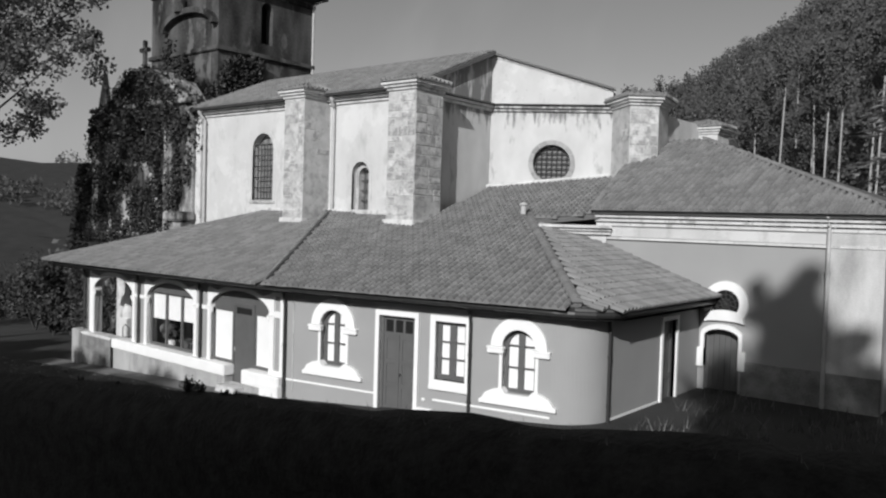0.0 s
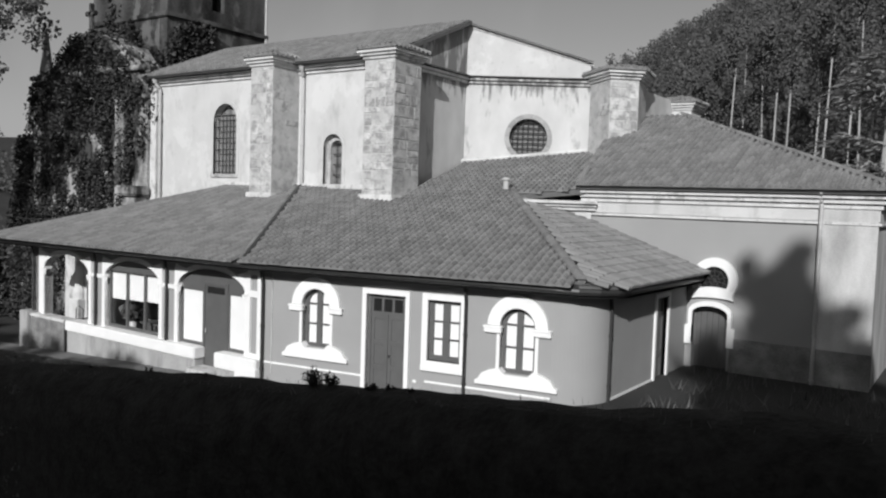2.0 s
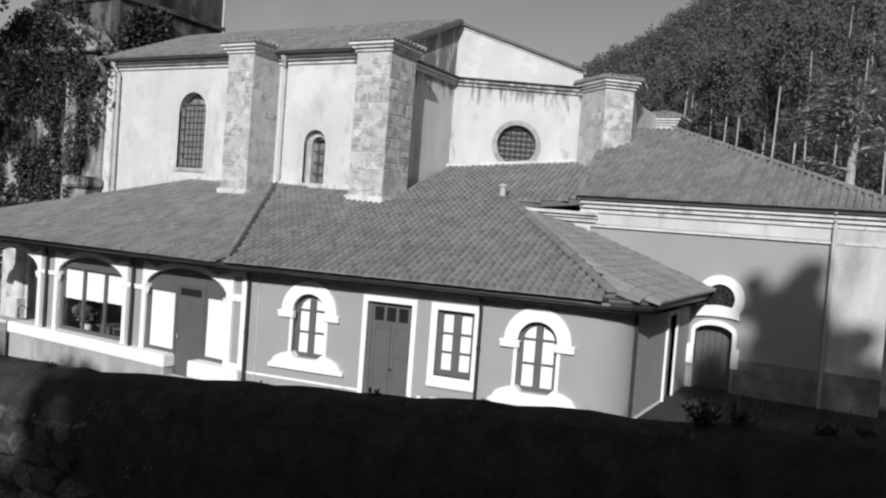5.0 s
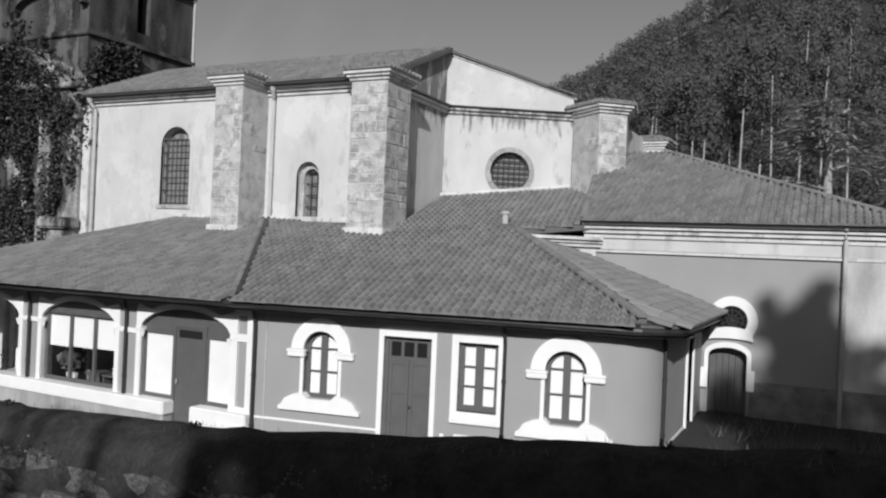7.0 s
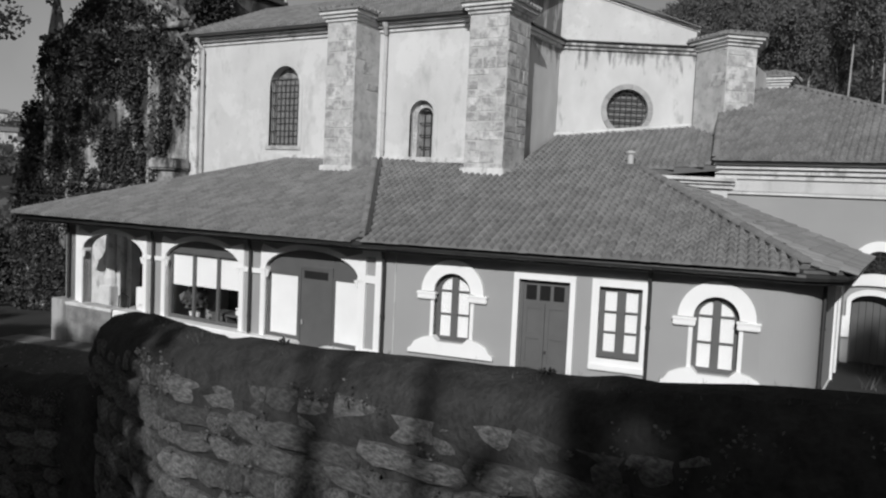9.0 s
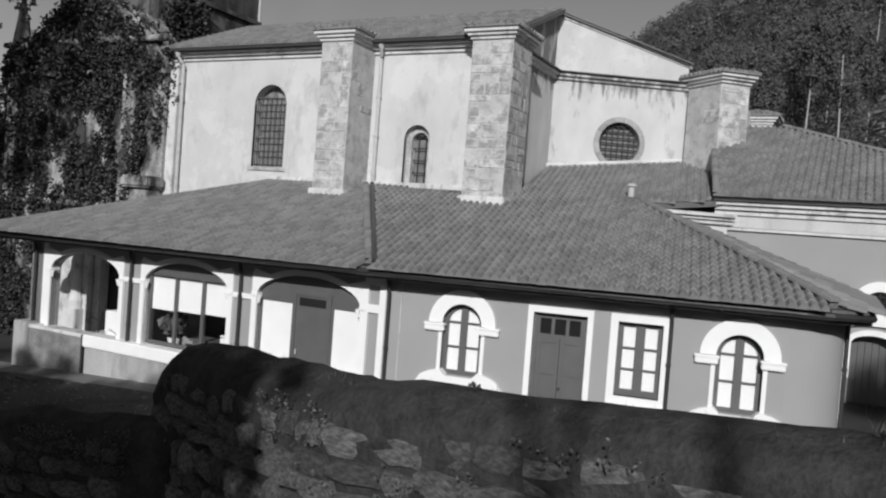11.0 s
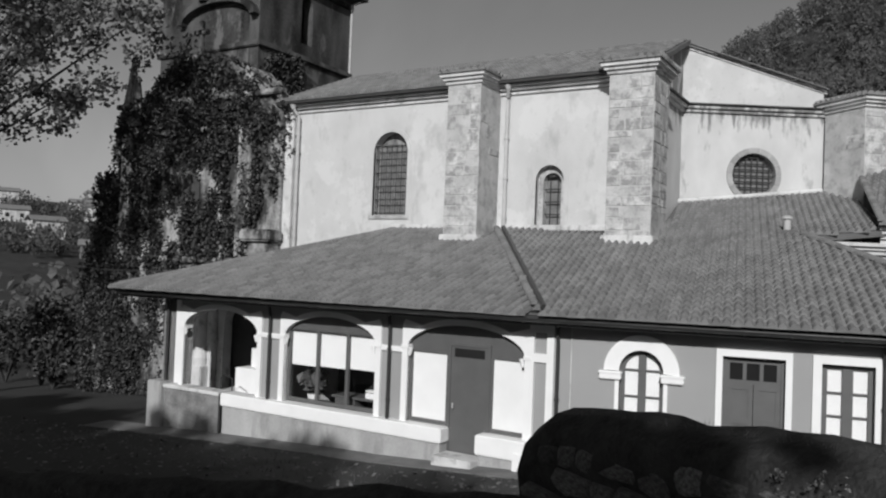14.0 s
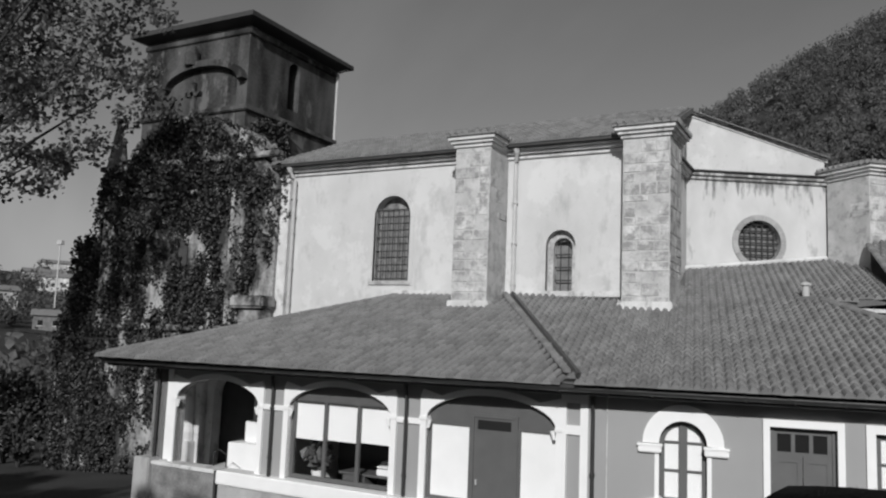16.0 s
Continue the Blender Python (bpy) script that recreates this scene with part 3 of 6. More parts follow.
# skirting, plinth blocks and a small wall box
strip(S0 + 0.12, a - 0.13, -0.20, -0.14, -0.025, 0.02, "skirting_line", WHITE, front_range)
strip(b + 0.13, b + 0.62, -0.62, -0.36, -0.09, 0.02, "plinth_block", WHITE, front_range)
strip(fs(-14.6), fs(-14.5), -0.16, -0.08, -0.04, 0.02, "socket_box", WHITE, front_range)
strip(b + 0.62, S1, -0.12, -0.06, -0.025, 0.02, "skirting_line", WHITE, front_range)
part("skirting_line", box(0.05, dx0 - 0.12, -0.025, 0.02, -0.22, -0.14), WHITE, front_range, at=SIDE)
part("skirting_line", box(dx0 + 1.12, SL, -0.025, 0.02, -0.28, -0.2), WHITE, front_range, at=SIDE)

# side door
sd = thing("side_door", "narrow brown door with a white surround", "door", kind="structure", at=SIDE)
part("door_surround", slab([[(dx0 - 0.12, -0.7), (dx0, -0.7), (dx0, 2.2), (dx0 + 1.0, 2.2), (dx0 + 1.0, -0.7), (dx0 + 1.12, -0.7), (dx0 + 1.12, 2.33), (dx0 - 0.12, 2.33)]], -0.06, 0.3), WHITE, sd)
part("leaf", slab([rect(dx0, dx0 + 1.0, -0.7, 2.2), rect(dx0 + 0.14, dx0 + 0.86, -0.5, 0.4), rect(dx0 + 0.14, dx0 + 0.86, 0.55, 1.6), rect(dx0 + 0.14, dx0 + 0.86, 1.75, 2.1)], 0.10, 0.16), WOOD, sd)
part("panel", box(dx0 + 0.1, dx0 + 0.9, 0.13, 0.15, -0.55, 2.15), WOOD, sd)


# ---- roof tiles ----
def inside(p, poly):
    x, y = p
    hit = False
    for i in range(len(poly)):
        (x0, y0), (x1, y1) = poly[i], poly[i - 1]
        if (y0 > y) != (y1 > y) and x < (x1 - x0) * (y - y0) / (y1 - y0) + x0:
            hit = not hit
    return hit


TW, TL = 0.21, 0.36
PROFILE = ((-0.110, 0.006), (-0.056, 0.002), (-0.042, 0.036), (-0.006, 0.080), (0.038, 0.086), (0.080, 0.056), (0.104, 0.004))


def tile_geometry():
    v, f = [], []
    for y, lift in ((-0.03, 0.042), (0.42, 0.0)):
        v += [(x, y, z + lift) for x, z in PROFILE]
    k = len(PROFILE)
    f += [(i, i + 1, k + i + 1, k + i) for i in range(k - 1)]
    v += [(x, -0.03, 0.008) for x, z in PROFILE]
    f += [(2 * k + i, 2 * k + i + 1, i + 1, i) for i in range(k - 1)]
    return np.array(v), f


TV, TF = tile_geometry()
tile_mesh = bpy.data.meshes.new("tile")
tile_mesh.from_pydata(TV.tolist(), [], TF)
tile_mesh.materials.append(TILE)


def lay_tiles(parent, plan, zf, origin, along, single=None, seed=1):
    """Courses of tiles over a roof plane; along: the eave's direction. single(x, y, d): this one is a piece of its own."""
    rng = random.Random(seed)
    along = Vector((along[0], along[1])).normalized()
    up = Vector((-along.y, along.x))
    o = Vector(origin)
    grad = zf(*(o + up)) - zf(*o)
    lev = zf(*(o + along)) - zf(*o)
    e = Vector((along.x, along.y, lev)).normalized()
    u = Vector((up.x, up.y, grad)).normalized()
    nrm = e.cross(u)
    u = nrm.cross(e)
    ds = [(Vector(p) - o) for p in plan]
    a0, a1 = min(d.dot(along) for d in ds), max(d.dot(along) for d in ds)
    b0, b1 = min(d.dot(up) for d in ds), max(d.dot(up) for d in ds)
    run = TL / math.hypot(1, grad)
    V, Fc, count, alone = [], [], 0, 0
    j = 0
    b = b0
    while b < b1:
        a = a0
        while a < a1:
            p = o + along * (a + TW / 2) + up * (b + run / 2)
            if inside(p, plan):
                q = o + along * (a + TW / 2) + up * b
                e = Vector((along.x, along.y, (zf(*(q + along * 0.05)) - zf(*q)) * 20)).normalized()
                u = Vector((up.x, up.y, (zf(*(q + up * 0.05)) - zf(*q)) * 20)).normalized()
                nrm = e.cross(u)
                u = nrm.cross(e)
                place = Vector((q.x, q.y, zf(*q))) + nrm * rng.uniform(0.0, 0.012)
                tw = rng.uniform(-0.025, 0.025)
                ee, uu = e + u * tw, u - e * tw
                m = Matrix((ee, uu, nrm)).transposed()
                if single and alone < 300 and single(q.x, q.y, b - b0):
                    t = bpy.data.objects.new("tile", tile_mesh)
                    scene.collection.objects.link(t)
                    t.matrix_world = Matrix.Translation(place) @ m.to_4x4()
                    t.parent = parent
                    alone += 1
                else:
                    V.append(TV @ np.array(m).T + np.array(place))
                    k = count * len(TV)
                    Fc += [tuple(i + k for i in f) for f in TF]
                    count += 1
            a += TW
        b += run
    me = bpy.data.meshes.new("tile_field")
    me.from_pydata(np.concatenate(V).tolist(), [], Fc)
    me.materials.append(TILES)
    ob = new("tile_field", me)
    ob.parent = parent
    return tagged(ob, kind="stuff")


def ridge_tiles(parent, p0, p1, lift=0.05, r=0.105):
    """Half-round tiles along a hip or ridge."""
    p0, p1 = Vector(p0), Vector(p1)
    d = p1 - p0
    n = max(1, int(d.length / 0.36))
    bm = bmesh.new()
    for y, rr in ((0, r * 1.1), (0.42, r * 0.92)):
        for k in range(7):
            q = math.pi * k / 6
            bm.verts.new((rr * math.cos(q), y, rr * 0.75 * math.sin(q)))
    bm.verts.ensure_lookup_table()
    for k in range(6):
        bm.faces.new([bm.verts[i] for i in (k, k + 1, k + 8, k + 7)])
    bm.faces.new([bm.verts[i] for i in range(7)])
    me = bpy.data.meshes.new("ridge_tile")
    bm.to_mesh(me)
    bm.free()
    me.materials.append(TILE)
    q = d.to_track_quat("Y", "Z").to_matrix().to_4x4()
    for i in range(n):
        t = bpy.data.objects.new("ridge_tile", me)
        scene.collection.objects.link(t)
        t.matrix_world = Matrix.Translation(p0 + d * (i / n) + Vector((0, 0, lift))) @ q
        t.parent = parent


lay_tiles(main_roof, [(-19.73, 15.62), (-10.3, 17.25), (-9.95, 17.6), (-15.42, 23.75), (-13.45, 25.0), (-14.3, 28.75), (-15.5, 29.9), (-19.75, 27.2), (-19.2, 23.4), (-19.15, 21.85), (-20.5, 21.85), (-20.5, 22.5), (-24.0, 22.5)],
          front_z, E0, ED, lambda x, y, d: d < 2.6 and -17 < x < -10, 3)
lay_tiles(main_roof, [(-34.55, 15.7), (-19.85, 15.6), (-24.2, 22.4), (-24.45, 21.2), (-25.65, 21.2), (-25.65, 22.5), (-28.4, 22.5)],
          gallery_z, (-34.5, 15.8), (1, 0), lambda x, y, d: d < 2.0 and -27.5 < x < -20, 5)
lay_tiles(main_roof, [(-9.80, 17.72), (-9.6, 17.85), (-9.35, 18.1), (-9.18, 18.4), (-9.07, 18.9), (-9.05, 25.25), (-13.1, 25.25), (-15.0, 24.0)], side_z, (-9.2, 18), (0, 1), None, 7)
lay_tiles(sac_roof, [(-13.4, 24.8), (-3.95, 24.8), (-12.2, 31.5), (-13.6, 31.5), (-13.4, 29.6), (-14.15, 28.8)], sacristy_z, (-13.4, 24.8), (1, 0), None, 9)
lay_tiles(church, [(-33.9, 22.1), (-19.55, 22.1), (-19.55, 27.2), (-33.9, 27.2)], nave_z, (-33.9, 22.1), (1, 0), None, 11)
ridge_tiles(main_roof, (-9.92, 17.68, 2.95), (-15.33, 23.76, 5.08), 0.09, 0.13)
ridge_tiles(main_roof, (-34.5, 15.95, 2.9), (-28.4, 22.45, 5.1))
ridge_tiles(sac_roof, (-3.9, 24.9, 5.55), (-12.2, 31.5, 8.55))
ridge_tiles(sac_roof, (-13.45, 24.85, 5.6), (-14.2, 28.75, 7.3), 0.03)
ridge_tiles(church, (-33.9, 27.2, 12.05), (-19.7, 27.2, 12.05), 0.02)
ridge_tiles(church, (-19.7, 27.2, 12.02), (-15.4, 29.9, 10.58), 0.02, 0.06)
# raised edge, gallery to front, and a dark tube drawn as its shadow
part("valley", tube([(-19.72, 15.8, 3.02), (-24.1, 22.4, 5.22)], 0.085, 6), METAL, main_roof)
for p0, p1 in (((-20.05, 16.1, 3.04), (-24.35, 22.4, 5.18)),):
    ridge_tiles(main_roof, p0, p1, 0.03, 0.11)

for p0, p1 in (((-9.95, 17.75, 2.98), (-15.36, 23.7, 5.04)), ((-34.5, 15.95, 2.88), (-28.4, 22.45, 5.12))):
    part("hip_bedding", tube([p0, p1], 0.11, 8), TILE, main_roof)

# vent pipe on the roof
vent = thing("roof_vent", "small chimney vent with a flat cap on the tiles", "vent")
vz = front_z(-15.82, 24.06)
part("pipe", tube([(-15.82, 24.06, vz - 0.05), (-15.82, 24.06, vz + 0.42)], 0.1, 12), LIGHT_PIPE, vent)
part("cap", tube([(-15.82, 24.06, vz + 0.42), (-15.82, 24.06, vz + 0.47), (-15.82, 24.06, vz + 0.52)], [0.16, 0.16, 0.06], 12), LIGHT_PIPE, vent)
part("flashing", box(-16.1, -15.55, 23.85, 24.3, vz - 0.08, vz + 0.1, 0.03), ROOF_BED, vent)

# ---- eaves: boarding, gutters and downpipes ----
eave = [(-9.2, 25.2), (-9.2, 18.95), (-9.29, 18.44), (-9.55, 17.99), (-9.95, 17.65), (-10.44, 17.47), (-10.7, 17.42), (-19.7, 15.76), (-34.45, 15.93)]
eave_z = [2.62, 2.64, 2.655, 2.67, 2.68, 2.69, 2.70, 2.72, 2.66]
wall_line = [(-9.9, 25.2), (-9.9, 19.2), (-9.98, 18.7), (-10.12, 18.35), (-10.35, 18.08), (-10.7, 17.93), (-11.0, 17.85), (-19.72, 16.45), (-33.3, 16.8)]
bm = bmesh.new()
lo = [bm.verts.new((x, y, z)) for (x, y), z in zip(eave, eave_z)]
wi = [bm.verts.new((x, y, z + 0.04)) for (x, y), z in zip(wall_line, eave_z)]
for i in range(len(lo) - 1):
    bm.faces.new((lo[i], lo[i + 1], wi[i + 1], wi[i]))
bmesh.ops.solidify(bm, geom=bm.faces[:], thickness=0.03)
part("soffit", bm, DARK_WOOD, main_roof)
# fascia board, made deeper and near-black to add the eave's shadow band
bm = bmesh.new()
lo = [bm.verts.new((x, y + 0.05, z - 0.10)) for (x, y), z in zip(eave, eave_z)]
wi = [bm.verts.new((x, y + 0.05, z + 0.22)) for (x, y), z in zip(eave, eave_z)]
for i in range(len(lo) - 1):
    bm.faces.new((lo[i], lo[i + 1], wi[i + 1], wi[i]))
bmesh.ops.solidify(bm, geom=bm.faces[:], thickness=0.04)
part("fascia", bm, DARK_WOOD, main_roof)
gutter = thing("gutter", "dark painted half-round gutter along the eaves", "gutter")
part("trough", tube([(x, y - 0.04, z + 0.05) for (x, y), z in zip(eave, eave_z)], 0.085, 8), METAL, gutter)


for (ax, ay), (bx, by), za, zb in zip(eave, eave[1:], eave_z, eave_z[1:]):
    ln = math.hypot(bx - ax, by - ay)
    for k in range(int(ln / 0.9)):
        f = (k + 0.5) * 0.9 / ln
        x, y, z = ax + (bx - ax) * f, ay + (by - ay) * f, za + (zb - za) * f
        part("bracket", tube([(x, y + 0.06, z + 0.12), (x, y - 0.02, z - 0.05), (x, y - 0.13, z - 0.02), (x, y - 0.14, z + 0.1)], 0.012, 5), METAL, gutter)
for (x, y), z in ((eave[0], eave_z[0]), (eave[-1], eave_z[-1])):
    part("end_stop", tube([(x - 0.02, y - 0.04, z + 0.05), (x + 0.02, y - 0.04, z + 0.05)], 0.095, 8), METAL, gutter)


def downpipe(x, y, z0, z1, kick, mat=METAL, r=0.045, label="dark downpipe from the eaves gutter"):
    """A pipe with a swan neck from the gutter and wall clips."""
    dp = thing("downpipe", label, "downpipe", group="downpipes")
    kx, ky = kick
    part("pipe", tube([(x + kx, y + ky, z1), (x + kx, y + ky, z1 - 0.1), (x + kx * 0.3, y + ky * 0.3, z1 - 0.32), (x, y, z1 - 0.42), (x, y, z0)], r, 10), mat, dp)
    part("hopper", tube([(x + kx, y + ky, z1 - 0.12), (x + kx, y + ky, z1 + 0.04)], [r * 1.1, r * 1.9], 10), mat, dp)
    k = z0 + 0.5
    while k < z1 - 0.6:
        part("clip", tube([(x, y, k), (x, y, k + 0.05)], r * 1.35, 10), mat, dp)
        k += 1.3
    return dp


downpipe(-19.58, 16.36, -0.9, 2.62, (0.0, -0.06))
downpipe(-13.07, 17.44, -0.5, 2.62, (0.0, -0.06))
downpipe(SX + 0.05, curve[-1][1] - 0.12, -0.3, 2.62, (0.0, -0.06))

# small cornice and wall where the side slope meets the front slope
bm = bmesh.new()
prism([(-15.0, 23.75), (-13.1, 25.2), (-13.3, 25.5), (-15.2, 24.0)], 3.5, 4.82, bm)
part("upper_wall", bm, PLASTER, front_range)
for d, z0, z1 in ((0.12, 4.66, 4.76), (0.2, 4.78, 4.86), (0.3, 4.88, 4.98)):
    q = Vector((0.6, -0.8)) * d
    part("cornice_band", prism([(-15.0 + q.x, 23.75 + q.y), (-13.0 + q.x, 25.28 + q.y), (-13.3, 25.5), (-15.2, 24.0)], z0, z1), CORNICE, front_range)

# ---- sacristy: cornice, door, lunette ----
def ring_cornice(parent, name, bands, mat=CORNICE):
    for d, z0, z1 in bands:
        part(name, prism([(-13.5 - 0.0, 25.3 - d), (-4.42 + d, 25.3 - d), (-4.42 + d, 36), (-4.9, 36), (-4.9, 25.8), (-13.5, 25.8)], z0, z1), mat, parent)


ring_cornice(sacristy, "cornice_band", ((0.10, 4.98, 5.10), (0.2, 5.13, 5.24), (0.3, 5.27, 5.36), (0.36, 5.38, 5.46)))
ring_cornice(sacristy, "frieze", ((0.03, 4.62, 4.985),), PLASTER)
ring_cornice(sacristy, "string_course", ((0.09, 4.52, 4.6),))
part("fascia", box(-13.55, -3.95, 24.86, 24.93, 5.44, 5.56), DARK_WOOD, sacristy)
part("plinth", box(-8.3, -4.4, 25.2, 25.4, -1.2, 0.85, 0.02), PLINTH, sacristy)
bm = slab([[(-9.62, 0.6), (-9.5, 0.6), (-9.5, 1.55)] + arc(-8.95, 1.55, 0.55, 180, 0, 12, 0.25) + [(-8.4, 0.6), (-8.28, 0.6), (-8.28, 1.62)] + arc(-8.95, 1.6, 0.67, 0, 180, 12, 0.36)], 25.2, 25.45)
sdoor = thing("arched_door", "brown low-arched door with a white surround", "door", kind="structure")
part("door_surround", bm, WHITE, sdoor)
for x0, x1 in ((-9.72, -9.5), (-8.4, -8.18)):
    part("surround_block", box(x0, x1, 25.18, 25.45, 0.55, 1.15, 0.01), WHITE, sdoor)
for k in range(6):
    x = -9.5 + k * 0.1835
    part("plank", box(x + 0.006, x + 0.178, 25.62, 25.68, -1.0, 1.8), WOOD, sdoor)
lun_c = (-8.86, 2.62)
lu = thing("lunette_window", "round barred window with a broad white surround", "window", kind="structure")
outer, inner_l = arc(*lun_c, 0.72, -48, 205, 26), arc(*lun_c, 0.44, 205, -48, 26)
part("surround", slab([outer + inner_l], 25.2, 25.42), WHITE, lu)
part("sill", slab([arc(-8.88, 2.2, 0.6, 172, 8, 14, 0.22) + arc(-8.88, 2.0, 0.64, 8, 172, 14, 0.08)], 25.17, 25.42), WHITE, lu)
part("glass", slab([arc(*lun_c, 0.46, 0, 345, 23)], 25.285, 25.295), GLASS, lu)
for k in range(5):
    q = radians(20 + k * 36)
    d = Vector((math.cos(q), 0, math.sin(q))) * 0.45
    c3 = Vector((lun_c[0], 25.26, lun_c[1]))
    part("bar", tube([c3 - d, c3 + d], 0.014, 6), IRON, lu)
for r in (0.15, 0.3):
    part("bar_ring", tube([(lun_c[0] + r * math.cos(k * math.pi / 8), 25.26, lun_c[1] + r * math.sin(k * math.pi / 8)) for k in range(17)], 0.014, 6), IRON, lu)
downpipe(-5.9, 25.16, -0.6, 5.5, (0, -0.2), LIGHT_PIPE, 0.06, "pale zinc downpipe on the sacristy wall")
part("flashing", tube([(-13.1, 25.24, side_z(-13.1, 0) + 0.1), (-9.15, 25.24, side_z(-9.15, 0) + 0.1)], 0.05, 6), CORNICE, main_roof)


# ---- church: windows, quoins, cornices ----
def grille_window(x0, x1, z0, zs, depth, nv, nh, name="barred_window", bulge=0.12, glaze=0.40):
    win = thing(name, "round-headed church window behind an iron cage grille", "window", kind="structure")
    r = (x1 - x0) / 2
    top_z = zs + r * 0.35
    part("surround", slab([arched(x0 - 0.16, x1 + 0.16, z0 - 0.16, zs, r + 0.16), arched(x0, x1, z0, zs)], depth - 0.02, depth + 0.1), PLASTER, win)
    part("pane", slab([arched(x0, x1, z0, zs)], depth + glaze, depth + glaze + 0.02), OLD_GLASS, win)
    # darker plate paints the shade on the reveal under the arch head
    part("head_panel", slab([[(x0, top_z)] + [(x1, top_z)] + arc((x0 + x1) / 2, zs, r, math.degrees(math.asin(min(1, (top_z - zs) / r))), 180 - math.degrees(math.asin(min(1, (top_z - zs) / r))), 12)], depth + 0.36, depth + 0.395), FRONT_STONE, win)
    part("window_sill", box(x0 - 0.12, x1 + 0.12, depth - 0.06, depth + 0.3, z0 - 0.14, z0 - 0.01, 0.015), STONE, win)
    if glaze > 0.45:
        part("inner_jamb", slab([arched(x0, x1, z0, zs), arched(x0 + 0.17, x1 - 0.17, z0 - 0.05, zs - 0.05)], depth + 0.22, depth + 0.5), STONE, win, "pale stone inner jamb")
    yb = depth + 0.2 - bulge
    top = zs + r * 0.35
    for k in range(nv):
        x = x0 + 0.08 + (x1 - x0 - 0.16) * k / (nv - 1)
        part("upright_bar", tube([(x, yb, z0 + 0.03), (x, yb, top)], 0.018, 6), IRON, win)
    for k in range(nh):
        z = z0 + 0.08 + (top - z0 - 0.1) * k / (nh - 1)
        part("cross_bar", tube([(x0 + 0.02, depth + 0.3, z), (x0 + 0.06, yb - 0.02, z), (x1 - 0.06, yb - 0.02, z), (x1 - 0.02, depth + 0.3, z)], 0.022, 6), IRON, win)
    return win


grille_window(-29.5, -28.05, 5.65, 7.9, 22.6, 7, 6)
grille_window(-23.1, -22.15, 5.2, 6.75, 22.6, 4, 5, bulge=-0.2, glaze=0.52)
rose = thing("rose_window", "round stone-ringed window with an iron grille", "window", kind="structure", at=EAST)
for k in range(14):
    a0, a1 = k * 360 / 14 + 0.7, (k + 1) * 360 / 14 - 0.7
    part("ring_stone", slab([arc(2.64, 7.5, 0.96, a0, a1, 4) + arc(2.64, 7.5, 0.77, a1, a0, 4)], -0.05, 0.3), RING, rose)
part("ring_bed", slab([arc(2.64, 7.5, 0.95, 0, 345, 23), arc(2.64, 7.5, 0.78, 0, 345, 23)], -0.035, 0.3), STONE_WALL, rose)
part("pane", slab([arc(2.64, 7.5, 0.9, 0, 345, 23)], 0.30, 0.32), OLD_GLASS, rose)
for k in range(-3, 4):
    h = math.sqrt(0.78 ** 2 - (k * 0.21) ** 2)
    part("bar", tube([(2.64 + k * 0.21, 0.2, 7.5 - h), (2.64 + k * 0.21, 0.2, 7.5 + h)], 0.026, 6), IRON, rose)
    part("bar", tube([(2.64 - h, 0.18, 7.5 + k * 0.21), (2.64 + h, 0.18, 7.5 + k * 0.21)], 0.026, 6), IRON, rose)

# cornice along the gable and the return wall, with drip stains left to the plaster
for d, z0, z1 in ((0.10, 9.62, 9.72), (0.2, 9.74, 9.84), (0.28, 9.86, 9.92)):
    part("cornice_band", box(-0.2, EL + 0.1, -d, 0.3, z0, z1, 0.02), DARK_STONE if d > 0.25 else STAINED, church, at=EAST)
    part("cornice_band", box(-19.75, -19.75 + d, 23.4, 27.4, z0, z1, 0.0), DARK_STONE if d > 0.25 else CORNICE, church)
for d, z0, z1 in ((0.08, 9.56, 9.66), (0.2, 9.69, 9.78), (0.32, 9.8, 9.9)):
    part("eaves_cornice", box(-33.45, -19.8, 22.6 - d, 22.7, z0, z1, 0.01), CORNICE, church)
part("eaves_board", box(-33.9, -19.6, 22.1, 22.2, 9.87, 9.97), DARK_WOOD, church)
part("ledge", box(-28.9, -20.6, 22.46, 22.65, 5.14, 5.32, 0.02), CORNICE, church)
part("flashing", tube([(-19.8, 27.18, front_z(-19.8, 27.2) + 0.1), (-15.5, 29.88, front_z(-15.5, 29.9) + 0.1)], 0.085, 8), CORNICE, church)


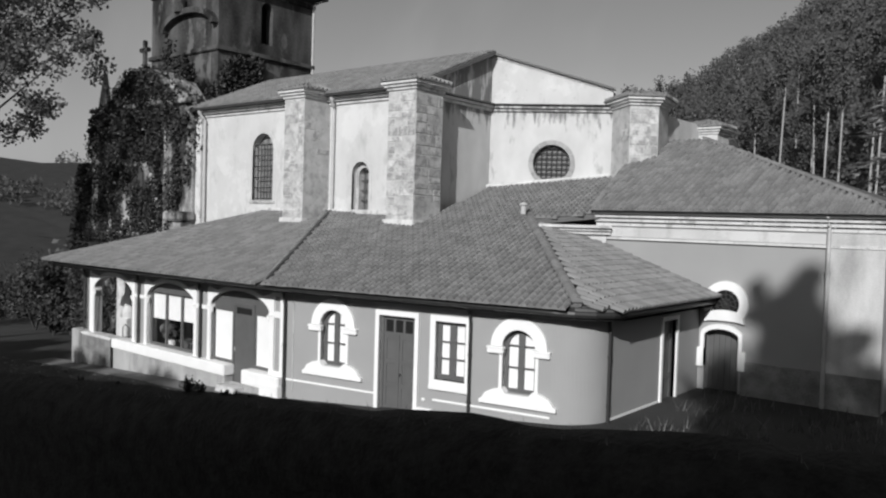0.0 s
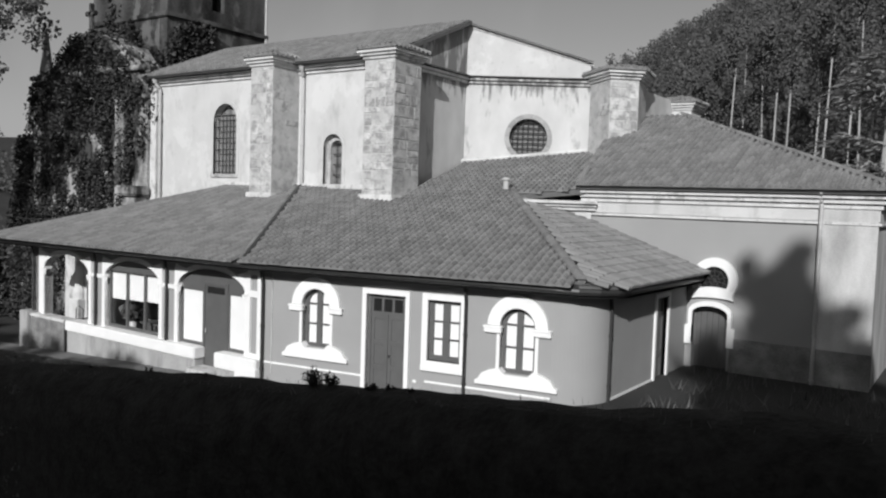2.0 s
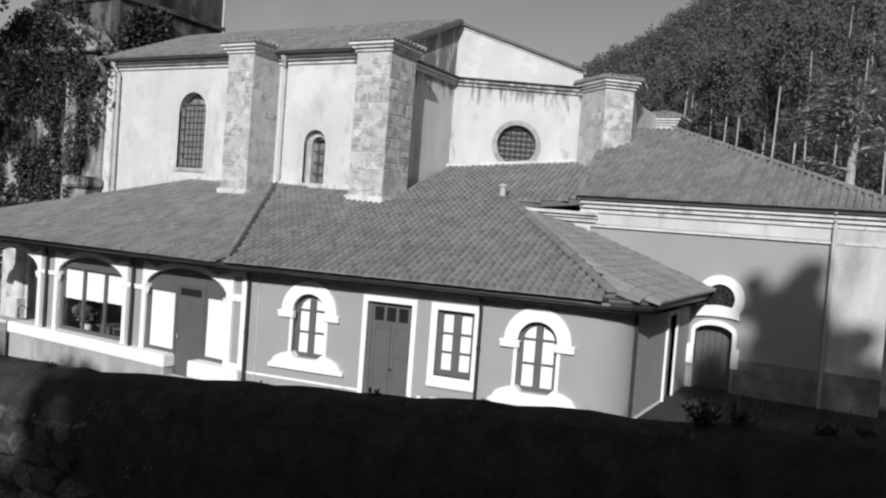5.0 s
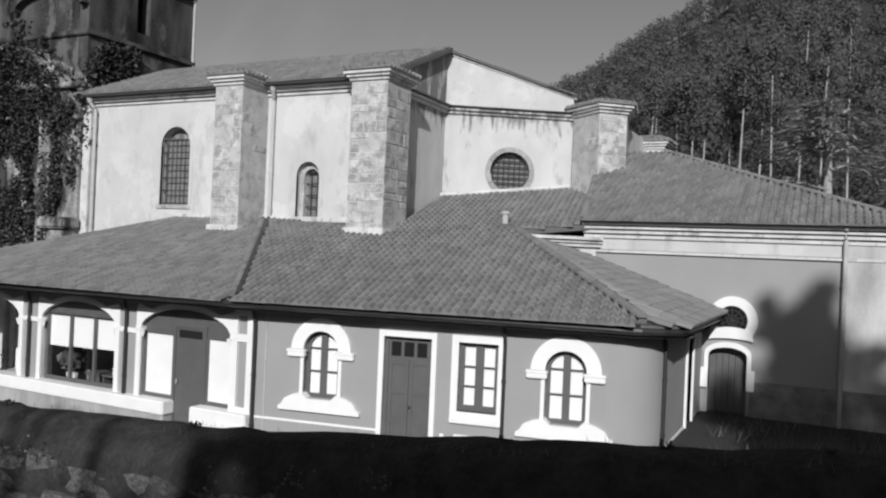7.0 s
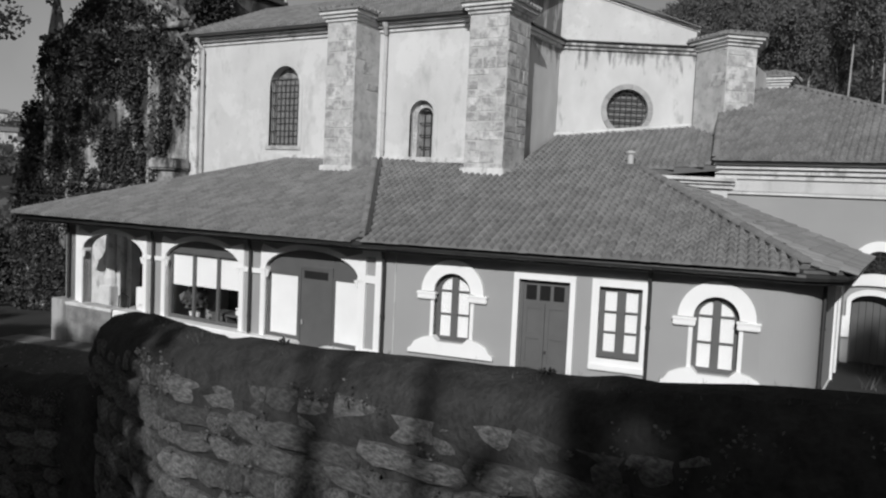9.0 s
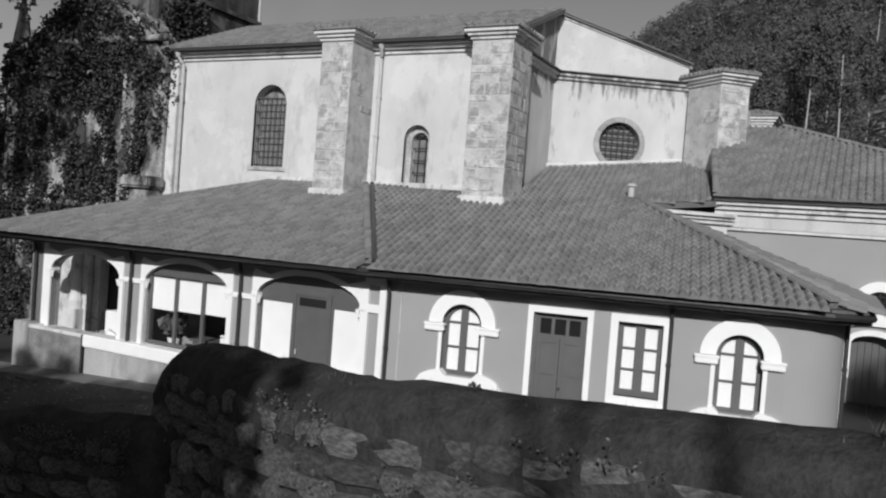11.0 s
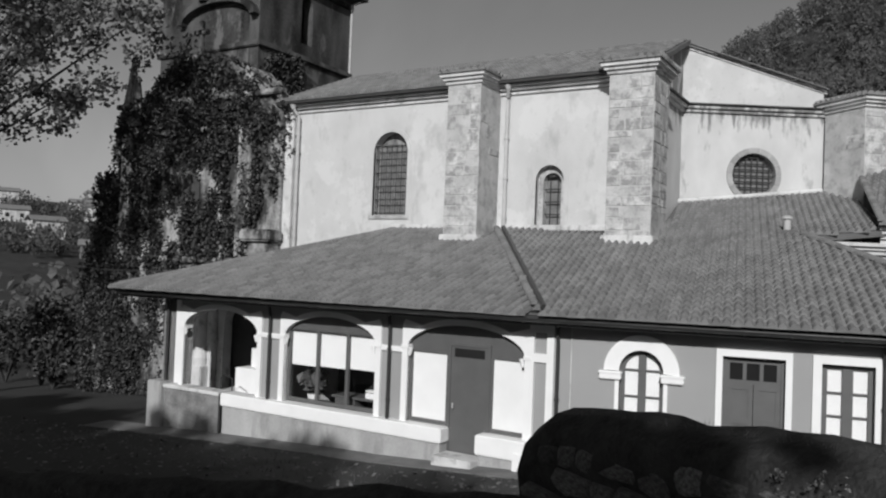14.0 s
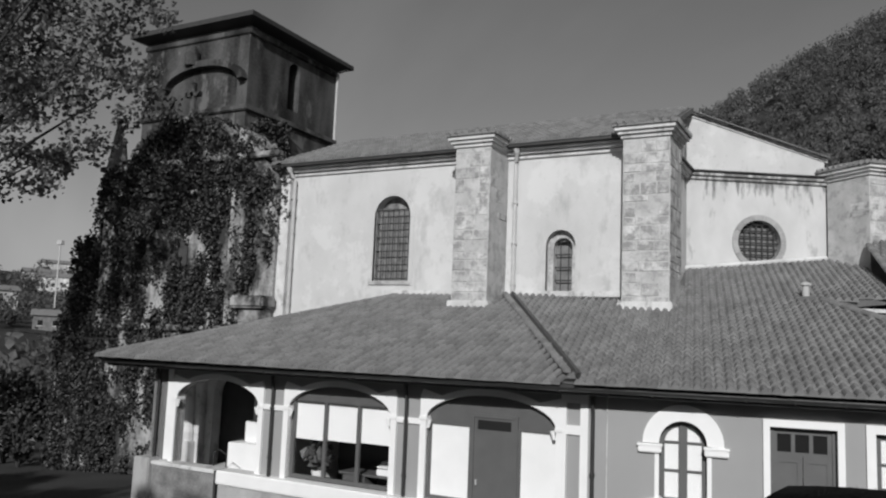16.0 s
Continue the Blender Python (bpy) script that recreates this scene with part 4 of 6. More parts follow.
def quoins(x0, x1, m, z0, z1, rng, proud=0.016, keep=0.8):
    """Squared stones of uneven size set a little proud of a face, in courses; m carries the face to its place."""
    z = z0
    while z < z1 - 0.1:
        h = min(rng.uniform(0.2, 0.46), z1 - z)
        cuts = [x0]
        while cuts[-1] < x1 - 0.25:
            cuts.append(min(x1, cuts[-1] + rng.uniform(0.32, 0.85)))
        cuts[-1] = x1
        for p, q in zip(cuts, cuts[1:]):
            if q - p < 0.08 or rng.random() > keep:
                continue
            pr = proud * rng.uniform(0.3, 1.3)
            g = 0.008
            b = bmesh.new()
            f = [(p + g + rng.uniform(0, 0.02), z + g + rng.uniform(0, 0.02)), (q - g - rng.uniform(0, 0.02), z + g + rng.uniform(0, 0.02)), (q - g - rng.uniform(0, 0.03), z + h - g - rng.uniform(0, 0.03)), (p + g + rng.uniform(0, 0.03), z + h - g)]
            cx_, cz_ = (p + q) / 2, z + h / 2
            lo_ = [b.verts.new((u, 0.05, v)) for u, v in f]
            md_ = [b.verts.new((u, -pr * 0.5, v)) for u, v in f]
            hi_ = [b.verts.new((cx_ + (u - cx_) * 0.93, -pr, cz_ + (v - cz_) * 0.9)) for u, v in f]
            for ra, rb in ((lo_, md_), (md_, hi_)):
                for k in range(4):
                    b.faces.new((ra[k], ra[(k + 1) % 4], rb[(k + 1) % 4], rb[k]))
            b.faces.new(hi_)
            bmesh.ops.recalc_face_normals(b, faces=b.faces)
            part("stone", b, STONE, church, at=m)
        z += h


def face_matrix(p, q):
    """Local x along p to q in plan, local -y outwards."""
    d = Vector(q) - Vector(p)
    return Matrix.Translation((p[0], p[1], 0)) @ Matrix.Rotation(math.atan2(d.y, d.x), 4, "Z"), d.length


rq = random.Random(12)
for p, q, z0, keep in (((-25.65, 21.2), (-24.45, 21.2), 4.85, 0.82), ((-20.5, 21.85), (-19.15, 21.85), 4.9, 0.85), ((-19.15, 21.85), (-19.15, 23.4), 5.0, 0.85),
                       ((-24.45, 21.2), (-24.45, 22.55), 5.0, 0.3), ((-14.75, 29.34), (-14.15, 28.85), 7.2, 0.55), ((-14.15, 28.85), (-13.3, 29.6), 7.4, 0.8)):
    m, ln = face_matrix(p, q)
    quoins(0, ln, m, z0, 9.68, rq, keep=keep)


def cap(plan, z, parent):
    """Moulded cap of a buttress with a little tiled roof."""
    c = Vector((sum(p[0] for p in plan) / len(plan), sum(p[1] for p in plan) / len(plan)))
    def grown(d):
        return [tuple(Vector(p) + (Vector(p) - c).normalized() * d * 1.4) for p in plan]
    for d, z0, z1 in ((0.06, z - 0.28, z - 0.18), (0.14, z - 0.17, z - 0.08), (0.22, z - 0.07, z + 0.03)):
        part("cap_band", prism(grown(d), z0, z1), CORNICE, parent)
    top = grown(0.28)
    bm = bmesh.new()
    ring = [bm.verts.new((*p, z + 0.04)) for p in top]
    ring2 = [bm.verts.new((*p, z + 0.1)) for p in top]
    tip = bm.verts.new((c.x, c.y, z + 0.48))
    for i in range(len(ring)):
        j = (i + 1) % len(ring)
        bm.faces.new((ring[i], ring[j], ring2[j], ring2[i]))
        bm.faces.new((ring2[i], ring2[j], tip))
    bm.faces.new(ring[::-1])
    part("cap_roof", bm, TILES, parent)
    for i in range(len(top)):
        a, b = Vector(top[i]), Vector(top[(i + 1) % len(top)])
        n = int((b - a).length / 0.22)
        for k in range(n):
            p = a + (b - a) * ((k + 0.5) / n)
            q = p + (c - p) * 0.55
            part("cap_tile", tube([(p.x, p.y, z + 0.1), (q.x, q.y, z + 0.1 + 0.38 * 0.55)], [0.085, 0.07], 6), TILE, parent)


cap([(-25.65, 21.2), (-24.45, 21.2), (-24.45, 22.6), (-25.65, 22.6)], 10.0, church)
cap([(-20.5, 21.85), (-19.15, 21.85), (-19.15, 23.4), (-20.5, 23.4)], 10.02, church)
cap([(-15.45, 29.9), (-14.15, 28.85), (-13.3, 29.6), (-13.6, 31.2), (-15.4, 31.2)], 10.0, church)
cap([(-14.3, 35.0), (-12.95, 35.0), (-12.95, 36.4), (-14.3, 36.4)], 9.45, church)
for x0, x1, y in ((-25.65, -24.45, 21.2), (-20.5, -19.15, 21.85)):
    part("buttress_foot", box(x0 - 0.1, x1 + 0.1, y - 0.12, y + 0.5, 4.3, 4.92 if y < 21.5 else 4.98, 0.03), CORNICE, church)
downpipe(-33.0, 22.45, 3.0, 9.8, (-0.12, -0.2), LIGHT_PIPE, 0.07, "grey downpipe at the end of the nave")
downpipe(-24.15, 22.5, 5.0, 9.8, (0.1, -0.2), LIGHT_PIPE, 0.07, "pale downpipe beside the nave buttress")
part("end_pilaster", box(-33.9, -33.15, 22.35, 23, -1, 9.6, 0.02), CORNICE, church)


# ---- gallery ----
GA = math.atan2(-0.32, 13.58)
GAL = Matrix.Translation((-33.3, 16.8, 0)) @ Matrix.Rotation(GA, 4, "Z")
gallery = thing("arcade_gallery", "white-trimmed arcade with glazed bays beside an open porch", "gallery", at=GAL)
bays = [(1.0, 4.18, 1.68, 0.64), (5.24, 8.5, 1.72, 0.64), (9.52, 12.86, 1.78, 0.64)]
holes = [arched(a, b, -0.12, zs, rise) for a, b, zs, rise in bays]
lower = [(0, -0.14), (10.75, -0.14), (10.75, -1.0), (11.72, -1.0), (11.72, -0.14), (13.6, -0.14), (13.6, 2.72), (0, 2.72)]
wall_loop = [(0, -0.13)] + [(0, 2.72), (13.6, 2.72), (13.6, -0.13)]
flat = [(0, 2.72), (0, -0.13)]
for a, b, zs, rise in bays:
    flat += [(a, -0.13), (a, zs)] + arc((a + b) / 2, zs, (b - a) / 2, 180, 0, 16, rise)[1:-1] + [(b, zs), (b, -0.13)]
flat += [(13.6, -0.13), (13.6, 2.72)]
part("arcade_wall", slab([flat], 0, 0.32), PAINT, gallery)
for a, b, zs, rise in bays:
    c, r = (a + b) / 2, (b - a) / 2
    o = [(a - 0.17, -0.13), (a + 0.0, -0.13), (a, zs)] + arc(c, zs, r, 180, 0, 16, rise)[1:-1] + [(b, zs), (b, -0.13), (b + 0.17, -0.13), (b + 0.17, zs)]
    o += [(b + 0.17, zs + 0.55), (b + 0.1, zs + rise * 0.62 + 0.3)] + arc(c, zs + 0.1, r + 0.02, 42, 138, 10, rise + 0.06) + [(a - 0.1, zs + rise * 0.62 + 0.3), (a - 0.17, zs + 0.55), (a - 0.17, zs)]
    part("arch_trim", slab([o], -0.05, 0.25), WHITE, gallery)
    for x in (a, b):
        part("impost", box(x - 0.19 if x == a else x - 0.03, x + 0.03 if x == a else x + 0.19, -0.075, 0.28, zs - 0.05, zs + 0.06, 0.015), WHITE, gallery)
        sgn = 1 if x == a else -1
        part("bracket", tube([(x + sgn * 0.05, -0.02, zs - 0.22), (x + sgn * 0.09, -0.03, zs - 0.02)], [0.035, 0.06], 8), WHITE, gallery)
for a, b in ((4.18, 5.24), (8.5, 9.52)):
    part("capital_band", box(a + 0.17, b - 0.17, -0.06, 0.1, 1.62, 1.76, 0.01), WHITE, gallery)
for x0, x1 in ((12.98, 13.1), (13.42, 13.6)):
    part("pier_strip", box(x0, x1, -0.06, 0.1, -0.13, 2.7), WHITE, gallery)
for z0, z1 in ((1.72, 1.92), (2.4, 2.7), (-0.2, 0.0)):
    part("pier_band", box(13.1, 13.42, -0.055, 0.1, z0, z1), WHITE, gallery)
for x0, x1, za in ((3.0, 10.75, -0.5), (11.72, 13.66, -0.6)):
    part("ledge", box(x0, x1, -0.3, 0.3, za, -0.13, 0.03), WHITE, gallery)
    part("plinth", box(x0 + 0.05, x1 - 0.05, -0.22, 0.3, -2.0, za + 0.002), STAINED_BASE, gallery)
part("pier_foot", box(12.75, 13.7, -0.34, 0.3, -1.2, -0.4, 0.02), WHITE, gallery)
# dark tone in place of the tree shade on the parapet
part("porch_parapet", box(0.3, 2.96, -0.24, 0.2, -2.0, -0.14, 0.03), PLINTH, gallery, "grey rendered parapet of the open porch, its shade painted dark")
part("parapet_coping", box(0.3, 2.96, -0.3, 0.26, -0.24, -0.13, 0.02), CORNICE, gallery)
part("corner_pedestal", box(-0.2, 0.44, -0.4, 0.35, -2.2, -0.05, 0.03), STAINED_BASE, gallery)
part("corner_post", box(0.02, 0.9, 0.0, 0.32, -0.1, 2.7), PAINT, gallery)
for x0, x1 in ((0.6, 0.83),):
    part("corner_strip", box(x0, x1, -0.04, 0.1, -0.1, 2.7, 0.01), WHITE, gallery)
part("door_step", box(10.7, 11.8, -0.6, 0.1, -1.4, -0.72, 0.02), CORNICE, gallery)
bm = bmesh.new()
rows = [[bm.verts.new((x, y, ground_z(x, y) + dz)) for y, dz in ((15.6, -0.3), (15.6, 0.02), (16.62, 0.05), (16.62, -0.3))] for x in (-35.5 + k * 0.5 for k in range(33))]
for ra, rb in zip(rows, rows[1:]):
    for k in range(3):
        bm.faces.new((ra[k], rb[k], rb[k + 1], ra[k + 1]))
bm.faces.new(rows[0])
bm.faces.new(rows[-1][::-1])
bmesh.ops.recalc_face_normals(bm, faces=bm.faces)
tagged(obj("pavement", bm, PAVING), "worn concrete path along the gallery", "pavement", kind="structure")
# bay with window
a, b, zs, rise = bays[1]
sash = thing("bay_window", "three-light gallery window with half-drawn white blinds", "window", kind="structure", at=GAL)
part("tympanum", slab([[(a, 1.98)] + [(b, 1.98)] + arc((a + b) / 2, zs, (b - a) / 2, 15, 165, 14, rise)], 0.14, 0.2), WOOD, sash)
edges = [a + 0.06, a + 1.12, a + 2.18, b - 0.06]
part("window_frame", slab([rect(a, b, -0.1, 2.0)] + [rect(p + 0.05, q - 0.05, 0.0, 1.93) for p, q in zip(edges, edges[1:])], 0.13, 0.21), WOOD, sash)
for k, (p, q) in enumerate(zip(edges, edges[1:])):
    low = (0.92, 0.95, 0.98)[k]
    part("blind", box(p + 0.05, q - 0.05, 0.215, 0.225, low, 1.95), BLIND, sash, "half-drawn white blind")
    part("pane", box(p + 0.04, q - 0.04, 0.17, 0.175, 0.0, 1.94), PANE, sash).visible_shadow = False
# room behind, its shade painted near-black: floor, back wall, things seen through the panes
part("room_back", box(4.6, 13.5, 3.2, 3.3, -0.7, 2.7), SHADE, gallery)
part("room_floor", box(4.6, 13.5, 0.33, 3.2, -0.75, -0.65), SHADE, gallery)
part("room_side", box(4.5, 4.6, 0.33, 5.6, -0.9, 2.7), WHITE, gallery)
plant = thing("house_plant", "leafy potted plant behind the window", "plant", at=GAL)
bm = bmesh.new()
leaves(bm, (5.75, 0.75, 0.45), 0.42, 60, 0.28, random.Random(3))
part("foliage", bm, LEAF, plant)
part("pot", tube([(5.75, 0.75, -0.3), (5.75, 0.75, 0.05)], [0.14, 0.2], 12), WHITE, plant)
part("stand", box(5.5, 6.0, 0.55, 0.95, -0.65, -0.3, 0.01), WOOD, plant)
desk = thing("desk", "desk with papers behind the window", "desk", at=GAL)
part("desktop", box(6.6, 8.4, 0.5, 1.2, 0.1, 0.16, 0.01), WOOD, desk)
part("drawer_unit", box(6.7, 7.4, 0.55, 1.15, -0.65, 0.1, 0.01), WOOD, desk)
part("leg", box(8.3, 8.36, 0.55, 1.15, -0.65, 0.1), WOOD, desk)
pr = thing("office_printer", "pale office printer on the desk", "printer", at=GAL)
part("body", box(7.75, 8.3, 0.55, 0.95, 0.16, 0.32, 0.02), BLIND, pr)
part("paper_tray", box(7.8, 8.25, 0.5, 0.9, 0.36, 0.4, 0.005), BLIND, pr)
part("lid", box(7.78, 8.28, 0.7, 1.0, 0.4, 0.5, 0.02), METAL, pr)
# bay with door
a, b, zs, rise = bays[2]
gd = thing("gallery_door", "plain brown door with a small transom between white panels", "door", kind="structure", at=GAL)
part("tympanum", slab([[(a, 1.66), (10.68, 1.66), (10.68, 1.95), (11.86, 1.95), (11.86, 1.66), (b, 1.66), (b, zs)] + arc((a + b) / 2, zs, (b - a) / 2, 8, 172, 16, rise)], 0.14, 0.2), WOOD, gd)
for p, q in ((a, 10.66), (11.88, b)):
    part("side_panel", box(p + 0.07, q - 0.03, 0.16, 0.2, -0.02, 1.66), WHITE, gd)
    part("panel_frame", slab([rect(p, q, -0.12, 1.7), rect(p + 0.07, q - 0.04, -0.02, 1.66)], 0.12, 0.2), WOOD, gd)
part("door_frame", slab([[(10.66, -0.8), (10.75, -0.8), (10.75, 1.9), (11.78, 1.9), (11.78, -0.8), (11.88, -0.8), (11.88, 1.98), (10.66, 1.98)]], 0.1, 0.22), WOOD, gd)
part("leaf", slab([rect(10.75, 11.78, -0.75, 1.9), rect(10.83, 11.7, 1.62, 1.84)], 0.13, 0.19), WOOD, gd)
part("transom_pane", box(10.82, 11.71, 0.15, 0.16, 1.6, 1.85), GLASS, gd)
part("door_handle", tube([(10.86, 0.06, 0.35), (10.86, 0.06, 0.48)], 0.02), LIGHT_PIPE, gd)
# porch inside the first bay
porch = thing("porch", "open porch with a stone pilaster and a dark doorway", "porch")
part("floor", box(-33.3, -28.75, 16.9, 22.6, -1.6, -0.62), CORNICE, porch)
# flat dark plate on the nave wall paints the doorway's shade
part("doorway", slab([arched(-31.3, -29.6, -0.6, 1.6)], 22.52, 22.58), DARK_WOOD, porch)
part("inner_wall", slab([[(-36.4, -1.6), (-33.95, -1.6), (-33.95, 1.6)] + arc(-33.05, 1.6, 0.9, 180, 0, 12, 0.75) + [(-32.15, -1.6), (-31.0, -1.6), (-31.0, 2.7), (-36.4, 2.7)]], 20.0, 20.4), CORNICE, porch)
# near-black sheet behind the arch, painted shade
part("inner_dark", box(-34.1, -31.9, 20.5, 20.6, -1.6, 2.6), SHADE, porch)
part("pilaster", box(-35.3, -34.25, 19.8, 20.02, -1.6, 2.7, 0.04), CORNICE, porch)
part("pilaster_shaft", tube([(-34.78, 19.72, 0.55), (-34.78, 19.72, 2.7)], 0.2, 14), CORNICE, porch)
part("pilaster_pedestal", box(-35.12, -34.44, 19.42, 20.02, -1.3, 0.0, 0.03), CORNICE, porch)
part("pilaster_base", tube([(-34.78, 19.72, 0.0), (-34.78, 19.72, 0.3), (-34.78, 19.72, 0.55)], [0.27, 0.28, 0.21], 14), CORNICE, porch)
part("bench_block", box(-31.9, -30.6, 18.6, 19.2, -1.0, 0.3, 0.02), WHITE, porch)
part("bench_back", box(-31.6, -30.6, 19.0, 19.5, 0.3, 0.95, 0.02), WHITE, porch)
part("handrail", tube([(-31.5, 17.6, -0.6), (-31.5, 17.6, 0.1), (-31.3, 17.6, 0.22), (-31.0, 17.6, 0.1), (-31.0, 17.6, -0.6)], 0.02), IRON, porch)
for gx in (8.98, 4.72):
    p = GAL @ Vector((gx, -0.1, 0))
    downpipe(p.x, p.y, -0.15, 2.62, (0.0, -0.06))
p = GAL @ Vector((0.3, -0.1, 0))
downpipe(p.x, p.y, -0.05, 2.62, (0.0, -0.06))
p = GAL @ Vector((2.98, -0.3, 0))
part("drain_pipe", tube([(2.98, -0.27, -1.5), (2.98, -0.27, -0.15)], 0.04), METAL, gallery, at=Matrix.Identity(4))

# ---- bell tower ----
tower = thing("bell_tower", "square bell tower, its shade painted dark, with a low overhanging roof", "tower")
TX0, TX1, TY0, TY1 = -49.8, -42.3, 29.6, 37.3
TF_ = Matrix.Translation((TX1, TY0, 0)) @ Matrix.Rotation(math.pi / 2, 4, "Z")
part("side_wall", slab([[(0, -3), (TY1 - TY0, -3), (TY1 - TY0, 19.7), (0, 19.7)], arched(3.25, 4.2, 16.1, 18.3)], 0, 0.7), DARK_STONE, tower, at=TF_)
part("front_wall", box(TX0, TX1 - 0.71, TY0, TY0 + 0.7, -3, 19.7), DARK_STONE, tower)
part("far_wall", box(TX0, TX1 - 0.71, TY1 - 0.7, TY1, -3, 19.7), DARK_STONE, tower)
part("left_wall", box(TX0, TX0 + 0.7, TY0 + 0.71, TY1 - 0.71, -3, 19.7), DARK_STONE, tower)
# dark core paints the unlit belfry
part("belfry_dark", box(TX0 + 0.8, TX1 - 1.6, TY0 + 0.8, TY1 - 0.8, 0, 19.6), SHADE, tower)
part("belt_course", box(TX0 - 0.18, TX1 + 0.18, TY0 - 0.18, TY1 + 0.1, 15.1, 15.4, 0.05), DARK_STONE, tower)
part("belt_course", box(TX0 - 0.12, TX1 + 0.12, TY0 - 0.12, TY1 + 0.1, 19.2, 19.5, 0.04), DARK_STONE, tower)
bm = bmesh.new()
c8 = [(TX0 - 0.7, TY0 - 0.7), (TX1 + 0.7, TY0 - 0.7), (TX1 + 0.7, TY1 + 0.7), (TX0 - 0.7, TY1 + 0.7)]
lo_r = [bm.verts.new((*p, 19.85)) for p in c8]
up_r = [bm.verts.new((*p, 20.1)) for p in c8]
inn = [bm.verts.new((x, y, 19.65)) for x, y in ((TX0, TY0), (TX1, TY0), (TX1, TY1), (TX0, TY1))]
tip = bm.verts.new(((TX0 + TX1) / 2, (TY0 + TY1) / 2, 21.6))
for k in range(4):
    q = (k + 1) % 4
    bm.faces.new((lo_r[k], lo_r[q], up_r[q], up_r[k]))
    bm.faces.new((up_r[k], up_r[q], tip))
    bm.faces.new((inn[k], inn[q], lo_r[q], lo_r[k]))
bmesh.ops.recalc_face_normals(bm, faces=bm.faces)
part("roof", bm, DARK_WOOD, tower)
part("hood_moulding", slab([arc(-45.2, 16.75, 2.9, 0, 180, 16, 1.25) + arc(-45.2, 16.7, 2.55, 180, 0, 16, 0.95)], TY0 - 0.45, TY0 + 0.1), DARK_STONE, tower)
part("hood_finial", tube([(-46.0, TY0 - 0.3, 17.8), (-46.0, TY0 - 0.3, 18.5), (-46.0, TY0 - 0.3, 18.9)], [0.4, 0.42, 0.15], 10), DARK_STONE, tower)
downpipe(TX1 + 0.1, TY1 - 0.1, 10.0, 19.9, (0.35, 0.4), LIGHT_PIPE, 0.08, "pale downpipe down the tower corner")

# ---- ivied porch front ----
ivied = thing("ivied_front", "carved stone church front smothered in dark ivy", "church front")
outline = [(-45.2, -3), (-33.55, -3), (-33.55, 9.4), (-34.6, 10.6), (-35.6, 11.6)] + arc(-38.3, 10.2, 2.85, 28, 152, 12, 2.15) + [(-41.4, 10.9), (-43.0, 10.3), (-43.1, 7.4), (-44.3, 7.3), (-44.5, 4.5), (-45.2, 4.2)]
part("front_wall", slab([outline], 22.2, 23.6), FRONT_STONE, ivied)
part("side_mass", prism([(-43, 23.6), (-33.6, 23.6), (-33.6, 30), (-43, 30)], -3, [10.2, 9.4, 9.4, 10.5]), DARK_STONE, ivied)
for z in (3.7, 9.0, 10.3):
    part("string_course", box(-43.2, -33.5, 21.95, 22.3, z, z + 0.22, 0.04), FRONT_STONE, ivied)
part("corner_column", box(-34.7, -33.55, 21.7, 22.3, -2, 4.6, 0.05), FRONT_STONE, ivied)
part("column_capital", box(-34.95, -33.4, 21.45, 22.3, 4.6, 5.05, 0.08), FRONT_STONE, ivied)
for x in (-35.2, -42.2):
    part("pilaster", box(x - 0.35, x + 0.35, 21.85, 22.25, 3.9, 9.0, 0.03), FRONT_STONE, ivied)
# flat dark plate in place of a shaded recess
part("niche", slab([arched(-38.9, -37.9, 5.4, 6.8)], 22.12, 22.2), SHADE, ivied)
for x, y, z0, z1, w_ in ((-43.6, 23.1, 10.0, 13.0, 0.5), (-42.6, 22.6, 10.2, 11.9, 0.28), (-34.4, 22.8, 9.4, 11.0, 0.3)):
    part("pinnacle", tube([(x, y, z0), (x, y, z0 + 0.4), (x, y, z0 + 0.45), (x, y, z1 - 0.25), (x, y, z1 - 0.2), (x, y, z1)], [w_, w_, w_ * 0.85, 0.1, 0.17, 0.06], 4 if w_ > 0.4 else 8), FRONT_STONE, ivied)
cross = thing("stone_cross", "dark stone cross on top of the curved gable", "cross")
part("pedestal", box(-39.0, -38.48, 22.4, 22.9, 12.15, 12.5, 0.05), DARK_STONE, cross)
part("upright", box(-38.84, -38.64, 22.55, 22.75, 12.4, 13.9, 0.03), DARK_STONE, cross)
part("crossbar", box(-39.15, -38.33, 22.55, 22.75, 13.3, 13.52, 0.03), DARK_STONE, cross)
bm = bmesh.new()
ri = random.Random(21)
for _ in range(4600):
    x, z = ri.uniform(-45, -33.5), ri.uniform(-2.5, 12.2)
    if not inside((x, z), outline):
        continue
    v = noise.noise(Vector((x * 1.5, z * 0.5, 2.0))) + 0.7 * noise.noise(Vector((x * 4.2, z * 1.5, 7.0)))
    if (z < 11.0 and v < (-0.35 if x < -42 else -0.02 if z < 8.8 else -0.2)) or (x > -34.4 and z < 6.5) or (z > 9.2 and not inside((x, z + 0.3), outline)):
        continue
    leaves(bm, (x, 22.1 - ri.random() * 0.3, z), ri.uniform(0.12, 0.32), 20, 0.14, ri, 2.1, 0.2)
for _ in range(240):
    p = (-33.5 + ri.random() * 0.2, ri.uniform(22.2, 30), ri.uniform(7.5, 10.0)) if ri.random() < 0.45 else (ri.uniform(-43, -33.5), ri.uniform(23, 30), 0)
    if p[2] == 0:
        p = (p[0], p[1], 9.6 + 0.09 * (-33.6 - p[0]))
    leaves(bm, p, ri.uniform(0.3, 0.6), 20, 0.18, ri, 1.0, 0.2)
